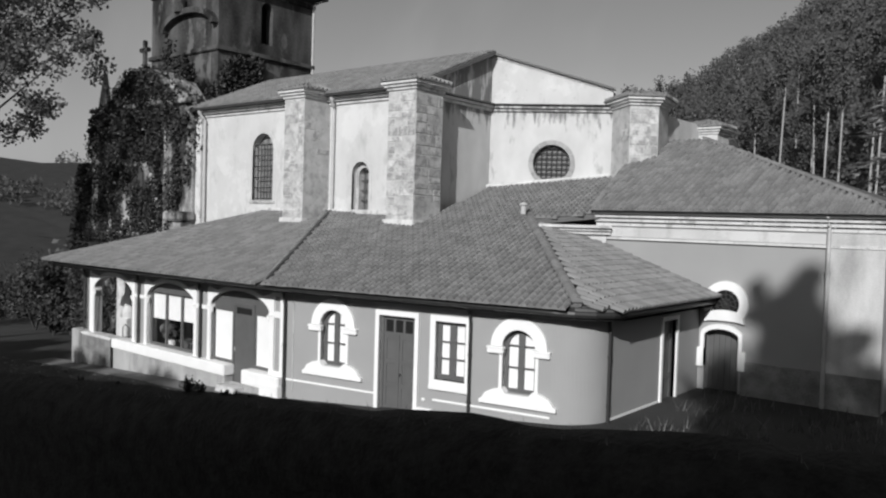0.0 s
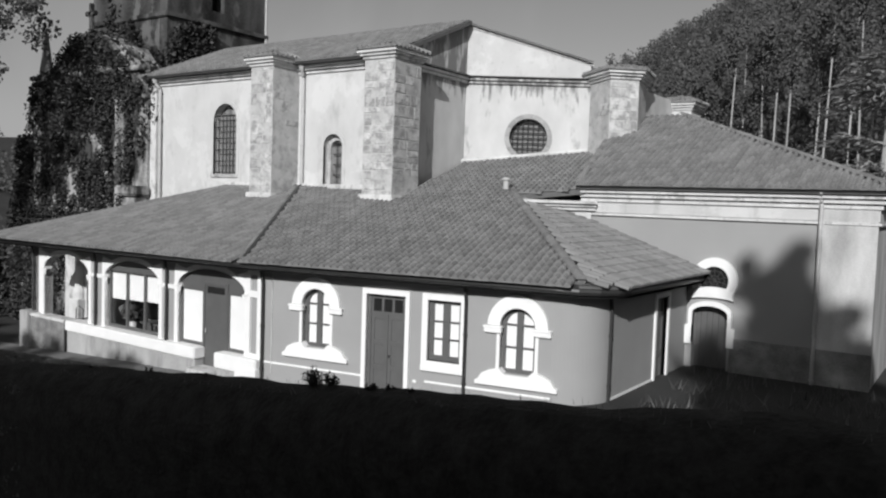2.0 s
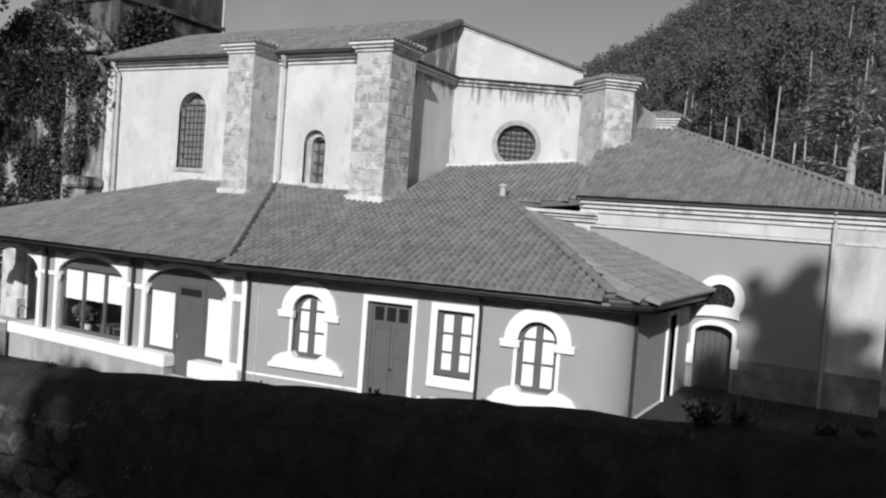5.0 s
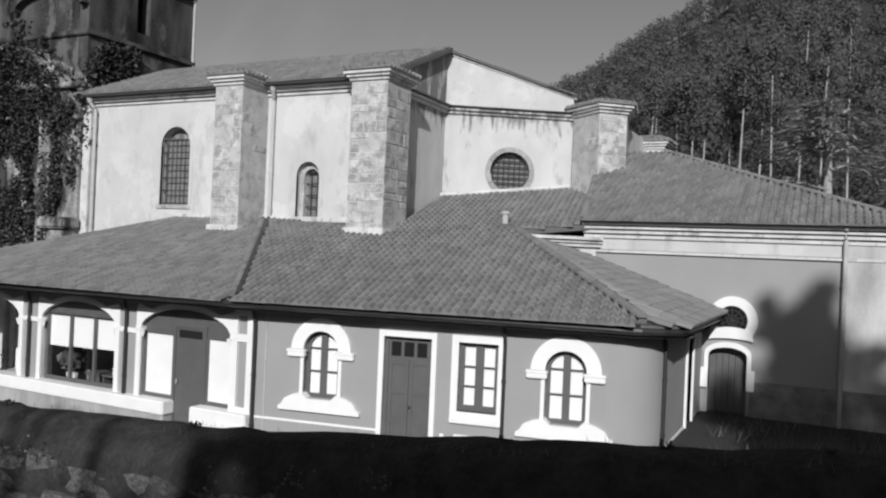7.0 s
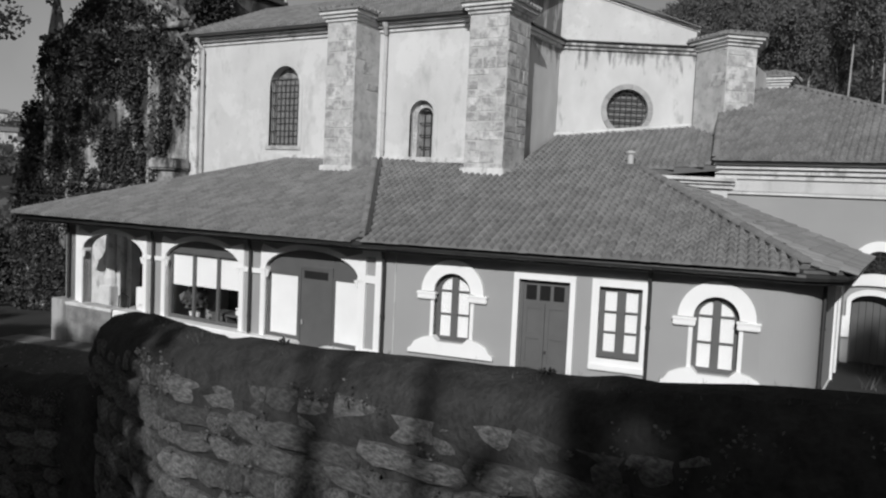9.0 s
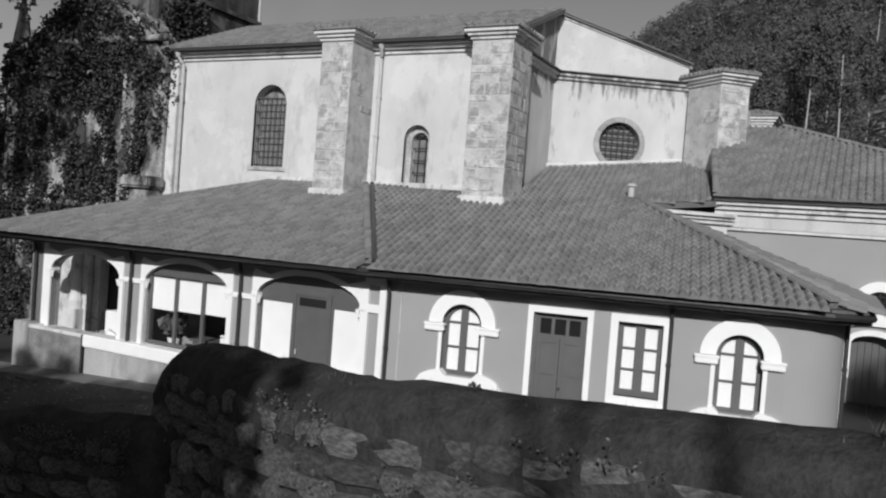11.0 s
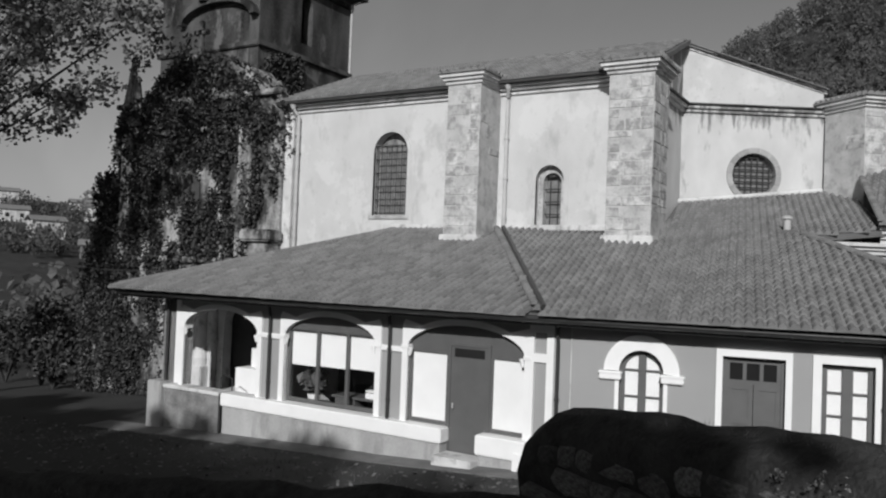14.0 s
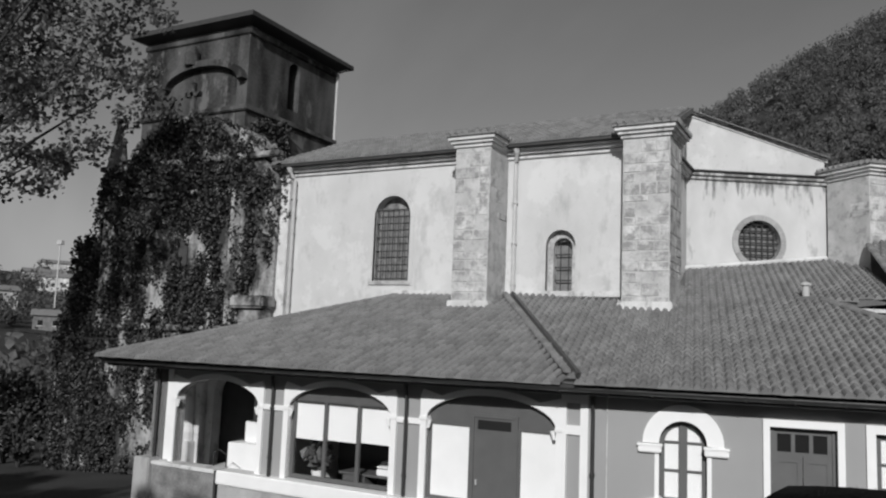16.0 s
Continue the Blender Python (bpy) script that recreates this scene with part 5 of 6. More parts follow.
for _ in range(130):
    i = ri.randrange(2, len(outline) - 2)
    f = ri.random()
    (xa, za), (xb, zb) = outline[i], outline[i + 1]
    if max(za, zb) < 8:
        continue
    leaves(bm, (xa + (xb - xa) * f, ri.uniform(22.1, 23.7), za + (zb - za) * f), ri.uniform(0.12, 0.28), 16, 0.14, ri, 1.0, 0.2)
part("ivy", bm, IVY, ivied, "dark ivy hanging in sheets")
bm = bmesh.new()
for _ in range(1100):
    if ri.random() < 0.65:
        p = (ri.uniform(TX0, TX1), TY0 - ri.random() * 0.3, ri.uniform(8, 17.0))
    else:
        p = (TX1 + ri.random() * 0.25, ri.uniform(TY0, TY0 + 3.2), ri.uniform(9, 15.2))
    if p[2] > 14.6 + 3.4 * noise.noise(Vector((p[0] * 0.6, p[1] * 0.6, 1.0))):
        continue
    leaves(bm, p, ri.uniform(0.25, 0.55), 18, 0.2, ri, 1.4, 0.2)
part("ivy", bm, IVY, tower, "dark ivy climbing the tower foot")


# ---- trees ----
def crown_tree(name, label, base, clumps, leaf, per, mat, trunk_r, seed, bark=BARK):
    """Trunk, limbs to each clump, and clumps of small leaves."""
    rng = random.Random(seed)
    t = thing(name, label, "tree")
    bx, by, bz = base
    low = min(c[2] for c in clumps)
    cx, cy = sum(c[0] for c in clumps) / len(clumps), sum(c[1] for c in clumps) / len(clumps)
    fork = Vector((bx + (cx - bx) * 0.3, by + (cy - by) * 0.3, bz + (low - bz) * 0.7))
    part("trunk", tube([(bx, by, bz - 0.3), (bx + 0.05, by, bz + 1.0), fork], [trunk_r * 1.35, trunk_r, trunk_r * 0.75], 10), bark, t)
    bm = bmesh.new()
    for x, y, z, r in clumps[::7]:
        mid = fork.lerp(Vector((x, y, z)), 0.5) + Vector((0, 0, 0.3))
        tube([fork, mid, (x, y, z)], [trunk_r * 0.3, trunk_r * 0.14, 0.02], 6, bm)
    part("limb", bm, bark, t)
    bm = bmesh.new()
    for x, y, z, r in clumps:
        leaves(bm, (x, y, z), r, per, leaf, rng, 0.8, 0.1)
    part("crown", bm, mat, t)
    return t


rt = random.Random(31)


def ball_clumps(c, r, n, cr, squash=1.0):
    out = []
    for _ in range(n):
        d = Vector((rt.gauss(0, 1), rt.gauss(0, 1), rt.gauss(0, 1))).normalized() * r * rt.random() ** 0.45
        out.append((c[0] + d.x, c[1] + d.y, c[2] + d.z * squash, cr * rt.uniform(0.6, 1.3)))
    return out


crown_tree("plane_tree", "tall plane tree with broad drooping leafy crown", (-46, 12.0, -2.4), ball_clumps((-42.2, 15.0, 14.2), 7.1, 270, 0.9, 1.0), 0.2, 95, LEAF, 0.45, 5, DARK_BARK)
# trees over the lane that keep the wall and the yard in shade
for k, (x, y, z, r, n_) in enumerate(((-40.5, -3.4, 5.8, 3.0, 130), (-34.8, -4.2, 7.2, 3.3, 170), (-29.5, -5.4, 7.3, 3.3, 115), (-24.5, -6.2, 7.3, 3.3, 110), (-19.5, -6.4, 7.2, 3.2, 130), (-14.8, -6.6, 6.9, 2.8, 160), (-11.5, -6.5, 7.4, 1.7, 80), (-7.5, -6.4, 10.6, 0.9, 14), (-6.7, -6.5, 10.4, 0.8, 12), (-3.8, -6.2, 7.2, 2.4, 130), (-0.6, -6.4, 7.2, 2.8, 130), (3.4, -6.0, 7.6, 3.0, 130), (8.5, -6.6, 8.2, 3.0, 110))):
    crown_tree("lane_tree", "bushy broadleaf tree beside the lane", (x, y - 0.3, ground_z(x, y - 0.3)), ball_clumps((x, y, z), r, n_, 0.9 if n_ > 20 else 0.5), 0.40, 46, LEAF, 0.2, 50 + k)["group"] = "trees along the lane"
cl = []


def crown_part(n, cx_, cz_, rx_, rz_, size):
    for _ in range(n):
        q, rr = rt.uniform(0, 6.3), math.sqrt(rt.random())
        cl.append((cx_ + rx_ * rr * math.cos(q), -5.8 + rt.uniform(-0.8, 0.8), cz_ + rz_ * rr * math.sin(q), size))


crown_part(46, 4.15, 18.6, 0.75, 1.1, 0.45)
crown_part(9, 4.35, 19.9, 0.22, 0.7, 0.28)
crown_part(12, 3.1, 19.35, 0.55, 0.22, 0.26)
crown_part(9, 5.5, 18.3, 0.3, 0.35, 0.3)
crown_part(8, 6.2, 17.5, 0.4, 0.3, 0.3)
for k in range(190):
    cl.append((rt.uniform(1.6, 11.0), -5.8 + rt.uniform(-1.2, 1.2), rt.uniform(13.0, 17.2), 0.7))
crown_tree("tall_tree", "tall broad-crowned tree beside the lane", (4.3, -5.8, ground_z(4.3, -5.8)), cl, 0.36, 40, LEAF, 0.28, 77)

# two trees added out of view to cut sky light on side wall and yard
for x, y, z, rr, sd_ in ((6.2, 13.0, 6.0, 4.6, 61), (7.6, 22.5, 6.5, 5.2, 62)):
    crown_tree("sky_blocker_tree", "unseen dense broadleaf tree added to block sky light from the yard", (x, y, ground_z(x, y)), ball_clumps((x, y, z), rr, 190, 1.2), 0.45, 50, LEAF, 0.3, sd_)["group"] = "trees round the yard"


def eucalyptus(x, y, h, seed, bare=0.5):
    """Slim pale stem, bare to a share of its height, and hanging tufts in a narrow ragged crown."""
    rng = random.Random(seed)
    z = ground_z(x, y)
    t = thing("eucalyptus_tree", "tall eucalyptus with a pale bare trunk and a high ragged crown", "tree", group="eucalyptus edge of the wood")
    lean = rng.uniform(-0.7, 0.7)
    wide = rng.uniform(1.3, 2.1)
    part("trunk", tube([(x, y, z - 0.5), (x + lean * 0.3, y, z + h * 0.35), (x + lean * 0.8, y, z + h * 0.75), (x + lean, y, z + h * 0.97)], [0.11, 0.095, 0.07, 0.03], 8), BARK, t)
    bm, bl = bmesh.new(), bmesh.new()
    for k in range(24):
        f = bare + (1 - bare) * rng.random() ** 0.85
        reach = wide * (0.35 + 0.9 * math.sqrt(max(0.0, 1 - ((f - bare) / (1 - bare)) ** 1.6))) * rng.uniform(0.3, 1.0)
        q = rng.uniform(0, 6.3)
        root = Vector((x + lean * f, y, z + h * (f - 0.06)))
        e = Vector((x + lean * f + reach * math.cos(q), y + reach * math.sin(q), z + h * f + rng.uniform(-0.2, 0.6)))
        tube([root, e], [0.05, 0.012], 5, bl)
        leaves(bm, e, rng.uniform(0.45, 0.95), 80, 0.27, rng, 1.5, 0.05)
    for k in range(3):
        leaves(bm, (x + lean + rng.uniform(-0.3, 0.3), y, z + h * rng.uniform(0.95, 1.03)), 0.55, 60, 0.25, rng, 1.8, 0.05)
    part("limb", bl, DARK_BARK, t)
    part("crown", bm, FOREST, t)


re_ = random.Random(8)
for x, y, h, bare in ((-35.4, 78, 19.0, 0.45), (-34.2, 81, 18.5, 0.4), (-40.3, 84, 19.0, 0.5), (-38.9, 86, 18.5, 0.5), (-30.5, 80, 15.5, 0.35), (-28.3, 77, 16.5, 0.4), (-26.4, 80, 18.5, 0.45), (-24.6, 76, 17.0, 0.7), (-22.0, 74, 20.5, 0.82),
                      (-20.6, 80, 22.5, 0.4), (-19.4, 77, 21.0, 0.5), (-18.1, 74, 20.0, 0.72), (-17.2, 75, 22.5, 0.66), (-15.6, 79, 24.0, 0.45), (-14.1, 74, 22.5, 0.8), (-12.6, 77, 24.0, 0.5), (-11.0, 73, 22.0, 0.7),
                      (-9.4, 78, 25.0, 0.45), (-7.6, 74, 22.5, 0.6), (-5.2, 77, 24.5, 0.5), (-2.0, 73, 22.5, 0.55), (2.0, 76, 25.0, 0.5), (6.0, 72, 24.0, 0.5), (10.0, 78, 26.0, 0.5), (-16.4, 84, 25.5, 0.35), (-23.2, 84, 21.5, 0.35), (-12.0, 86, 26.5, 0.35), (-6.8, 85, 27.0, 0.35), (-26.9, 86, 20.0, 0.3), (-31.5, 88, 17.5, 0.3)):
    eucalyptus(x, y, h, re_.randrange(9999), bare)

# wooded hillside: crowns beyond counting, with their stems
rw = np.random.RandomState(3)
BASE_LEAF = np.array(((0, -0.5, 0), (0.4, 0, 0.12), (0, 0.5, 0), (-0.4, 0, 0.12)))


def foliage_mass(name, trees, label, category):
    """One mesh of leaf blades for woods beyond counting. trees: (x, y, base, half width, height, blades, blade size)."""
    V, blades = [], 0
    for x, y, z, hw, h, n, size in trees:
        d = rw.normal(size=(n, 3))
        d /= np.linalg.norm(d, axis=1)[:, None]
        pos = np.array((x, y, z + h * 0.6)) + d * np.array((hw, hw, h * 0.42)) * (rw.rand(n, 1) ** 0.35)
        q, _r = np.linalg.qr(rw.normal(size=(n, 3, 3)))
        V.append((np.einsum("kj,njl->nkl", BASE_LEAF, q) * (size * rw.uniform(0.7, 1.5, (n, 1, 1))) + pos[:, None, :]).reshape(-1, 3))
        blades += n
    V = np.concatenate(V)
    me = bpy.data.meshes.new(name)
    me.from_pydata(V.tolist(), [], np.arange(blades * 4).reshape(-1, 4).tolist())
    me.materials.append(FOREST)
    return tagged(new(name, me), label, category, kind="stuff")


trees = []
for k in range(3400):
    far = k > 500
    az = radians(rw.uniform(-13, 34))
    dist = 170 + 290 * rw.rand() ** 0.9 if far else rw.uniform(84, 150)
    x, y = -6 - dist * math.sin(az), dist * math.cos(az)
    z = ground_z(x, y)
    if z < (6 if far else 0.2) or (not far and math.degrees(az) > 24):
        continue
    h = rw.uniform(7, 11.5) if far else rw.uniform(9, 16)
    trees.append((x, y, z, h * (0.27 if far else 0.2), h, 100 if far else 170, 0.72 if far else 0.42))
foliage_mass("hillside_wood", trees, "dense dark wood covering the hillside", "wood")


def cedar(x, y, h, seed):
    """Layered boughs that droop at the ends, with sprays of needles."""
    rng = random.Random(seed)
    z = ground_z(x, y)
    t = thing("cedar_tree", "broad cedar with drooping layered boughs", "tree")
    part("trunk", tube([(x, y, z - 0.5), (x, y, z + h * 0.6), (x, y, z + h)], [0.4, 0.25, 0.05], 8), BARK, t)
    bm, bl = bmesh.new(), bmesh.new()
    for k in range(50):
        f = rng.uniform(0.12, 0.98)
        reach = (1 - f) ** 0.7 * h * 0.42 + 0.8
        q = rng.uniform(0, 6.3)
        d = Vector((math.cos(q), math.sin(q), 0))
        p0 = Vector((x, y, z + h * f))
        mid = p0 + d * reach * 0.55 + Vector((0, 0, 0.5))
        tip_ = p0 + d * reach + Vector((0, 0, -0.35))
        tube([p0, mid, tip_], [0.07, 0.04, 0.015], 5, bl)
        for _ in range(130):
            u = rng.random()
            c = (p0.lerp(mid, u * 2) if u < 0.5 else mid.lerp(tip_, u * 2 - 1)) + Vector((rng.gauss(0, 0.4), rng.gauss(0, 0.4), rng.gauss(0, 0.06)))
            a = (d + Vector((rng.gauss(0, 0.5), rng.gauss(0, 0.5), rng.uniform(-0.5, 0.1)))).normalized()
            w2 = (a.cross(Vector((0, 0, 1))).normalized() + Vector((0, 0, rng.uniform(-0.9, 0.9)))).normalized() * 0.05
            l = rng.uniform(0.4, 0.95)
            q4 = [bm.verts.new(c - w2), bm.verts.new(c + a * l * 0.5 - w2 * 1.4), bm.verts.new(c + a * l), bm.verts.new(c + a * l * 0.5 + w2 * 1.4)]
            bm.faces.new(q4)
    part("bough", bl, BARK, t)
    part("needles", bm, NEEDLE, t)


NEEDLE = material("cedar_needle", 0.26, rough=0.6, spread=0.3, island=0.4, bump=0)
thin_leaf(NEEDLE)
cedar(-6.6, 48, 13.5, 4)
cedar(-1.5, 54, 12, 6)


# ---- far town on the left ----
def house(x, y, w_, d_, h, turn, seed):
    rng = random.Random(seed)
    z = ground_z(x, y)
    ho = thing("town_house", "pale rendered house with a tiled roof on the far slope", "house", group="houses of the far town", at=pose(x, y, z, 0, 0, turn))
    part("wall", box(-w_ / 2, w_ / 2, -d_ / 2, d_ / 2, -4, h), PIER if seed % 3 else PAVING, ho)
    bm = bmesh.new()
    o = 0.6
    prism([(-w_ / 2 - o, -d_ / 2 - o), (w_ / 2 + o, -d_ / 2 - o), (w_ / 2 + o, 0), (-w_ / 2 - o, 0)], [h, h, h + d_ * 0.2, h + d_ * 0.2], [h + 0.2, h + 0.2, h + d_ * 0.2 + 0.2, h + d_ * 0.2 + 0.2], bm)
    prism([(-w_ / 2 - o, 0.01), (w_ / 2 + o, 0.01), (w_ / 2 + o, d_ / 2 + o), (-w_ / 2 - o, d_ / 2 + o)], [h + d_ * 0.2, h + d_ * 0.2, h, h], [h + d_ * 0.2 + 0.2, h + d_ * 0.2 + 0.2, h + 0.2, h + 0.2], bm)
    part("roof", bm, TILES, ho)
    n = int(w_ / 3)
    for fl in range(max(1, int(h / 2.8))):
        for k in range(n):
            wx = -w_ / 2 + (k + 0.5) * w_ / n
            wdw = part("window", box(wx - 0.55, wx + 0.55, -d_ / 2 - 0.05, -d_ / 2 + 0.05, fl * 2.8 + 0.9, fl * 2.8 + 2.2), GLASS, ho)
            part("sill", box(wx - 0.65, wx + 0.65, -d_ / 2 - 0.15, -d_ / 2 + 0.02, fl * 2.8 + 0.78, fl * 2.8 + 0.89), WHITE, wdw)


rh = random.Random(14)
for x, y, w_, h in ((-255, 175, 13, 5), (-285, 190, 15, 5.5), (-232, 140, 12, 5), (-262, 148, 11, 4), (-300, 165, 16, 5.5), (-195, 130, 9, 4), (-310, 215, 15, 5.5), (-275, 215, 14, 5)):
    house(x, y, w_ * 0.75, 7, h * 0.85, rh.uniform(35, 75), rh.randrange(999))
pole = thing("light_mast", "slim floodlight mast on the far slope", "mast")
pz = ground_z(-200, 135)
part("pole", tube([(-200, 135, pz), (-200, 135, pz + 22)], 0.2, 6), LIGHT_PIPE, pole)
part("lamp_head", box(-201, -199, 134.5, 135.5, pz + 21.5, pz + 22.6, 0.1), LIGHT_PIPE, pole)

# trees and bushes between the church and the town
trees = []
for k in range(800):
    az, dist = radians(rw.uniform(44, 76)), 75 + 300 * rw.rand()
    x, y = -dist * math.sin(az) - 10, dist * math.cos(az)
    if noise.noise(Vector((x * 0.02, y * 0.02, 5))) < -0.05:
        continue
    h = rw.uniform(3.5, 9)
    trees.append((x, y, ground_z(x, y) - h * 0.15, h * 0.45, h, 60, 0.9))
foliage_mass("valley_thicket", trees, "hedges and trees scattered over the far slope", "thicket")


def shrub(x, y, r, h, seed, name="garden_shrub", label="rounded dark leafy shrub beside the church"):
    z = ground_z(x, y)
    rng = random.Random(seed)
    sh = thing(name, label, "shrub", group="shrubs left of the church")
    bl, bm = bmesh.new(), bmesh.new()
    for k in range(7):
        q = rng.uniform(0, 6.3)
        tube([(x, y, z - 0.1), (x + r * 0.6 * math.cos(q), y + r * 0.6 * math.sin(q), z + h * 0.8)], [0.05, 0.015], 5, bl)
    for k in range(34):
        d = Vector((rng.gauss(0, 1), rng.gauss(0, 1), rng.gauss(0, 1))).normalized() * rng.random() ** 0.4
        leaves(bm, (x + d.x * r, y + d.y * r, z + h * 0.52 + d.z * h * 0.42), r * 0.32, 30, 0.24, rng, 1, 0.1)
    part("stem", bl, DARK_BARK, sh)
    part("foliage", bm, IVY, sh)


shrub(-48.5, 22.5, 1.6, 4.6, 1)
shrub(-46.2, 21.6, 0.9, 2.8, 2)
shrub(-54.0, 24.0, 2.0, 4.0, 3)
shrub(-62.0, 24.0, 2.4, 3.6, 4)
shrub(-72.0, 31.0, 3.4, 5.5, 5)
shrub(-66.0, 36.0, 2.8, 5.0, 6)


# ---- weeds on the wall top ----
def weed(x, h, n, seed):
    rng = random.Random(seed)
    y = wall_face(x) + 0.34
    z = wall_top(x) - 0.03
    we = thing("wall_weed", "small leafy weed rooted on the wall top", "weed", group="weeds on the lane wall")
    bl, bm = bmesh.new(), bmesh.new()
    for k in range(n):
        q, lean = rng.uniform(0, 6.3), rng.uniform(0.1, 0.7)
        tip_ = Vector((x + h * lean * math.cos(q), y + h * lean * math.sin(q) * 0.6, z + h * rng.uniform(0.5, 1.0)))
        mid = Vector((x, y, z)).lerp(tip_, 0.6) + Vector((0, 0, h * 0.12))
        tube([(x + rng.uniform(-0.05, 0.05), y, z), mid, tip_], [0.006, 0.004, 0.002], 4, bl)
        leaves(bm, tip_, h * 0.16, 7, 0.018, rng, 1.8, 0.0)
        leaves(bm, mid, h * 0.2, 6, 0.018, rng, 1.8, 0.0)
    part("stem", bl, IVY, we)
    part("foliage", bm, IVY, we)


for k, (x, h, n) in enumerate(((-6.85, 0.06, 7), (-6.2, 0.07, 6), (-5.2, 0.13, 20), (-5.08, 0.10, 12), (-4.75, 0.07, 12), (-4.6, 0.06, 10), (-4.45, 0.05, 8), (-9.6, 0.06, 6), (-11.6, 0.07, 10), (-7.6, 0.05, 6))):
    weed(x, h, n, 300 + k)


# ---- rubble stones of the lane walls ----
def rubble_shapes(n, seed):
    rng = random.Random(seed)
    out = []
    for k in range(n):
        bm = bmesh.new()
        m = rng.choice((7, 8, 8, 9))
        a = [2 * math.pi * (i + rng.uniform(-0.25, 0.25)) / m for i in range(m)]
        rr = [rng.uniform(0.85, 1.15) for _ in a]
        def lay(f, y):
            return [bm.verts.new((max(-1, min(1, 1.42 * f * q * math.cos(t))), y + rng.uniform(-0.06, 0.06), max(-1, min(1, 1.42 * f * q * math.sin(t))))) for t, q in zip(a, rr)]
        r0, r1, r2 = lay(1.0, 0.8), lay(0.98, -0.35), lay(0.72, -1.0)
        for p, q in ((r0, r1), (r1, r2)):
            for i in range(m):
                bm.faces.new((p[i], p[(i + 1) % m], q[(i + 1) % m], q[i]))
        c = bm.verts.new((rng.uniform(-0.2, 0.2), -1.12, rng.uniform(-0.2, 0.2)))
        for i in range(m):
            bm.faces.new((r2[i], r2[(i + 1) % m], c))
        bmesh.ops.recalc_face_normals(bm, faces=bm.faces)
        me = bpy.data.meshes.new("stone")
        bm.to_mesh(me)
        bm.free()
        me.materials.append(RUBBLE)
        out.append(me)
    return out


SHAPES = rubble_shapes(14, 9)


def stone_courses(parent, x_from, x_to, face, top, depth, slope, seed):
    """Rough courses of stones let into a wall's face, from x_from down to x_to."""
    rng = random.Random(seed)
    drop = 0.24
    count = 0
    while drop < depth and count < 300:
        h = rng.uniform(0.12, 0.24)
        x = x_from - rng.uniform(0, 0.2)
        while x > x_to and count < 300:
            w_ = rng.uniform(0.13, 0.42)
            xc = x - w_ / 2
            z = top(xc) - drop - h / 2 + rng.uniform(-0.02, 0.02)
            sl = (face(xc - 0.05) - face(xc + 0.05)) / 0.1
            t = bpy.data.objects.new("stone", rng.choice(SHAPES))
            scene.collection.objects.link(t)
            hh = h * rng.uniform(0.6, 1.02)
            y = face(xc) + (0.075 if drop < 0.3 else 0.04)
            t.matrix_world = Matrix.Translation((xc, y, z + rng.uniform(-0.03, 0.03))) @ Matrix.Rotation(-math.atan(sl), 4, "Z") @ Matrix.Rotation(rng.uniform(-0.14, 0.14), 4, "Y") @ Matrix.Rotation(rng.uniform(-0.2, 0.2), 4, "X") @ Matrix.Rotation(rng.uniform(-0.15, 0.15), 4, "Z") @ Matrix.Diagonal((w_ * 0.53, rng.uniform(0.035, 0.06), hh * 0.54, 1))
            t.parent = parent
            count += 1
            x -= w_ + 0.01
        drop += h + 0.008


stone_courses(lane_wall, -8.6, -14.75, wall_face, wall_top, 2.0, 0, 41)
stone_courses(low_wall, -15.0, -19.5, lambda x: 4.35 + 0.1 * (x + 16), lambda x: 2.05 + 0.11 * (x + 16), 1.3, 0, 43)

# small leaves and moss that creep over the stones
rc = random.Random(15)
for wall, xa, xb, face, top, deep in ((lane_wall, -8.0, -14.2, wall_face, wall_top, 1.6), (low_wall, -15.0, -19.5, lambda x: 4.35 + 0.1 * (x + 16), lambda x: 2.05 + 0.11 * (x + 16), 1.2)):
    bm = bmesh.new()
    for _ in range(420 if wall is lane_wall else 1500):
        x = rc.uniform(xb, xa)
        drop = 0.12 + deep * rc.random() ** 1.4
        if noise.noise(Vector((x * 1.6, drop * 2.4, 3.0))) < -0.02:
            continue
        leaves(bm, (x, face(x) - 0.03, top(x) - drop), rc.uniform(0.03, 0.09), 8, 0.022, rc, 1.2, 0.0)
    part("creeper", bm, LEAF, wall, "small creeping leaves over the stones")


# ---- cables ----
conduit = thing("wall_conduit", "thin cable conduit down the front wall", "conduit", at=FRONT)
part("pipe", tube([(S0 + 0.42, -0.02, -0.5), (S0 + 0.42, -0.02, 2.6)], 0.012, 6), CORNICE, conduit)
cable = thing("overhead_cable", "dark cable slung across the ivied front", "cable")
part("strand", tube([(-46.5, 20.8, 3.4), (-42, 21.0, 3.25), (-38, 21.2, 3.3), (-33.6, 21.6, 3.65)], 0.02, 6), IRON, cable)


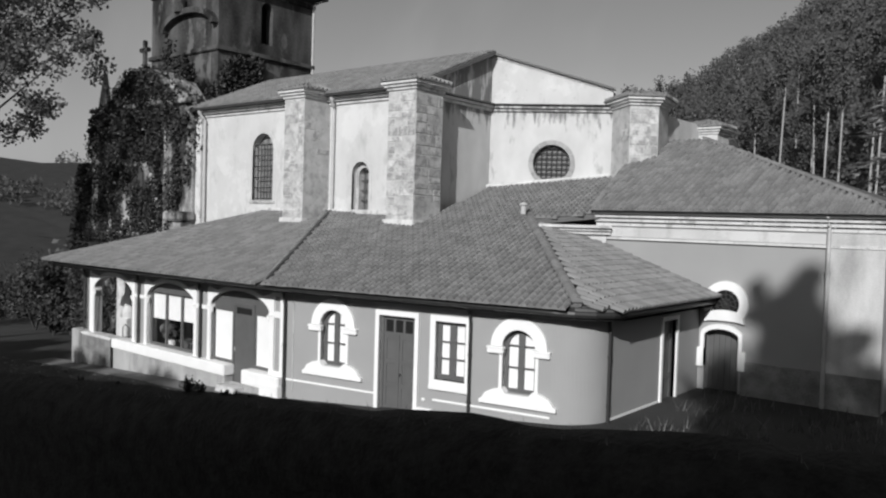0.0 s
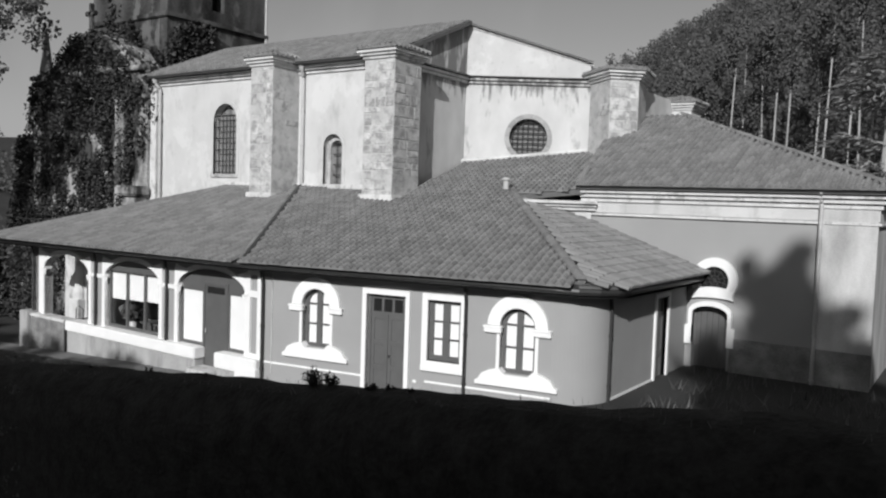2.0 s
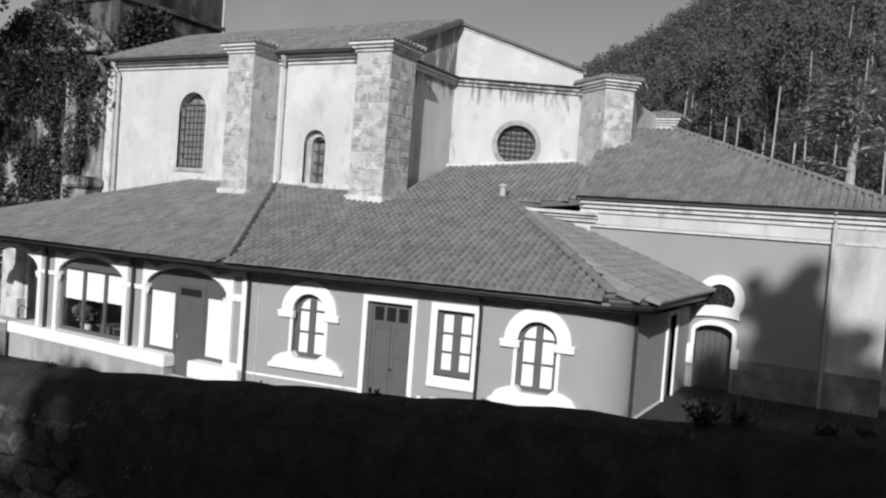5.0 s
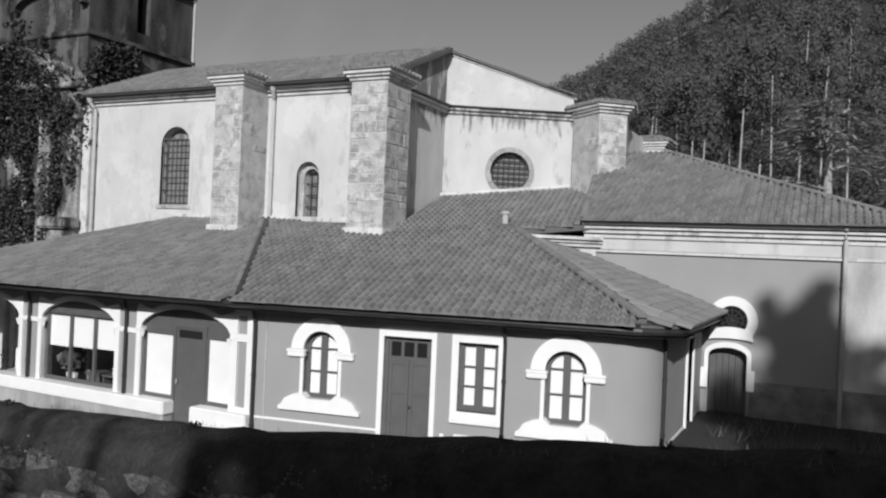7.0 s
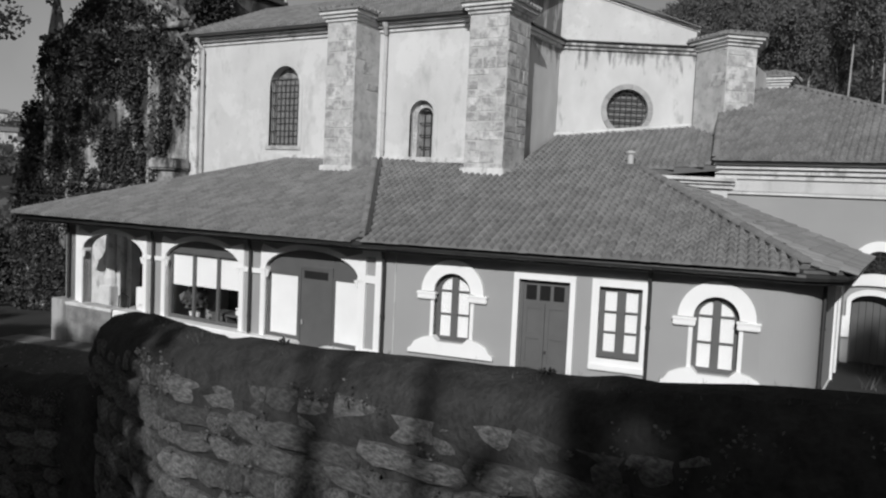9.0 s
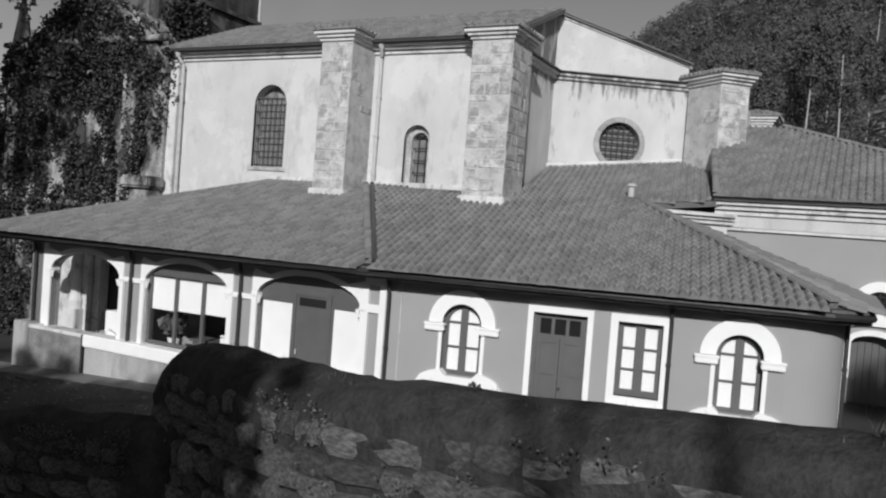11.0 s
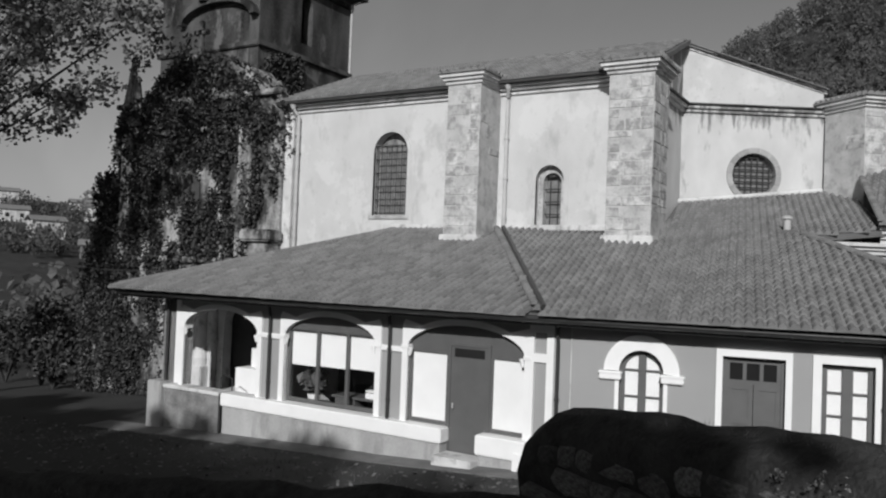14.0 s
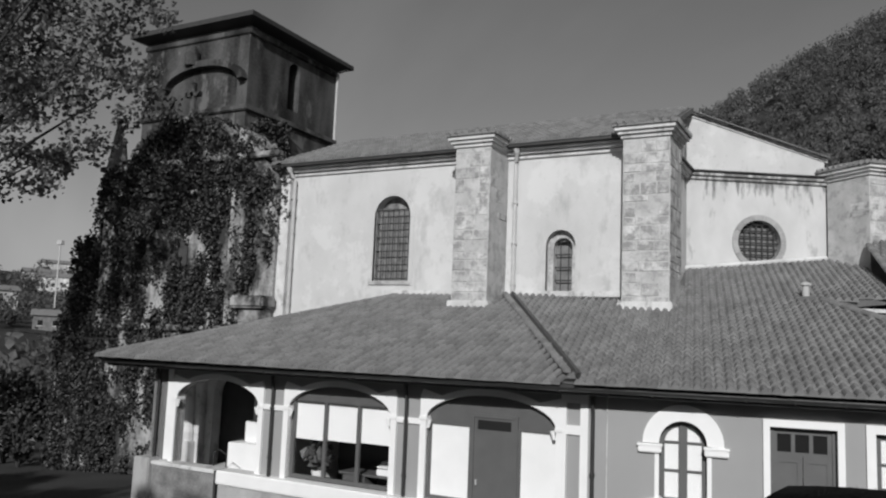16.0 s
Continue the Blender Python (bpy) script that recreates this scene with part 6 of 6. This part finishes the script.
# ---- fallen leaves over the yard ----
bm = bmesh.new()
rl = random.Random(77)
for _ in range(2600):
    x, y = rl.uniform(-40, -17), rl.uniform(6.5, 15.6)
    z = ground_z(x, y) + 0.02
    q, sz = rl.uniform(0, 6.3), rl.uniform(0.04, 0.085)
    u, v = Vector((math.cos(q), math.sin(q), rl.uniform(-0.3, 0.5))) * sz, Vector((-math.sin(q), math.cos(q), rl.uniform(-0.2, 0.4))) * sz * 0.7
    p = Vector((x, y, z))
    bm.faces.new([bm.verts.new(p - u), bm.verts.new(p + v), bm.verts.new(p + u), bm.verts.new(p - v)])
tagged(obj("fallen_leaves", bm, LITTER), "dry fallen leaves scattered over the yard", "leaves", kind="stuff")
# grass blades along the wall top and the yard's edge
bm = bmesh.new()
for _ in range(2600):
    if rl.random() < 0.45:
        x = rl.uniform(-14.6, 0.5)
        p = Vector((x, wall_face(x) + rl.uniform(0.15, 0.5), wall_top(x) - 0.02))
        h = rl.uniform(0.015, 0.05)
    else:
        x, y = rl.uniform(-34, -9), rl.uniform(13.0, 17.6)
        if y > 15.5 + 0.16 * max(0, x + 19.7) and x > -35:
            continue
        p = Vector((x, y, ground_z(x, y)))
        h = rl.uniform(0.05, 0.16)
    q = rl.uniform(0, 6.3)
    w2 = Vector((math.cos(q), math.sin(q), 0)) * h * 0.06
    lean = Vector((rl.gauss(0, 0.3), rl.gauss(0, 0.3), 1)) * h
    bm.faces.new([bm.verts.new(p - w2), bm.verts.new(p + w2), bm.verts.new(p + lean)])
for _ in range(2200):
    x, y = rl.uniform(-9.0, -2.0), rl.uniform(15.0, 25.1)
    if noise.noise(Vector((x * 0.7, y * 0.7, 4.0))) < -0.05:
        continue
    p = Vector((x, y, ground_z(x, y)))
    h = rl.uniform(0.08, 0.38)
    q = rl.uniform(0, 6.3)
    w2 = Vector((math.cos(q), math.sin(q), 0)) * h * 0.07
    lean = Vector((rl.gauss(0, 0.35), rl.gauss(0, 0.35), 1)) * h
    bm.faces.new([bm.verts.new(p - w2), bm.verts.new(p + w2), bm.verts.new(p + lean)])
tagged(obj("grass_blades", bm, LEAF), "thin grass blades on the wall top and yard", "grass", kind="stuff")
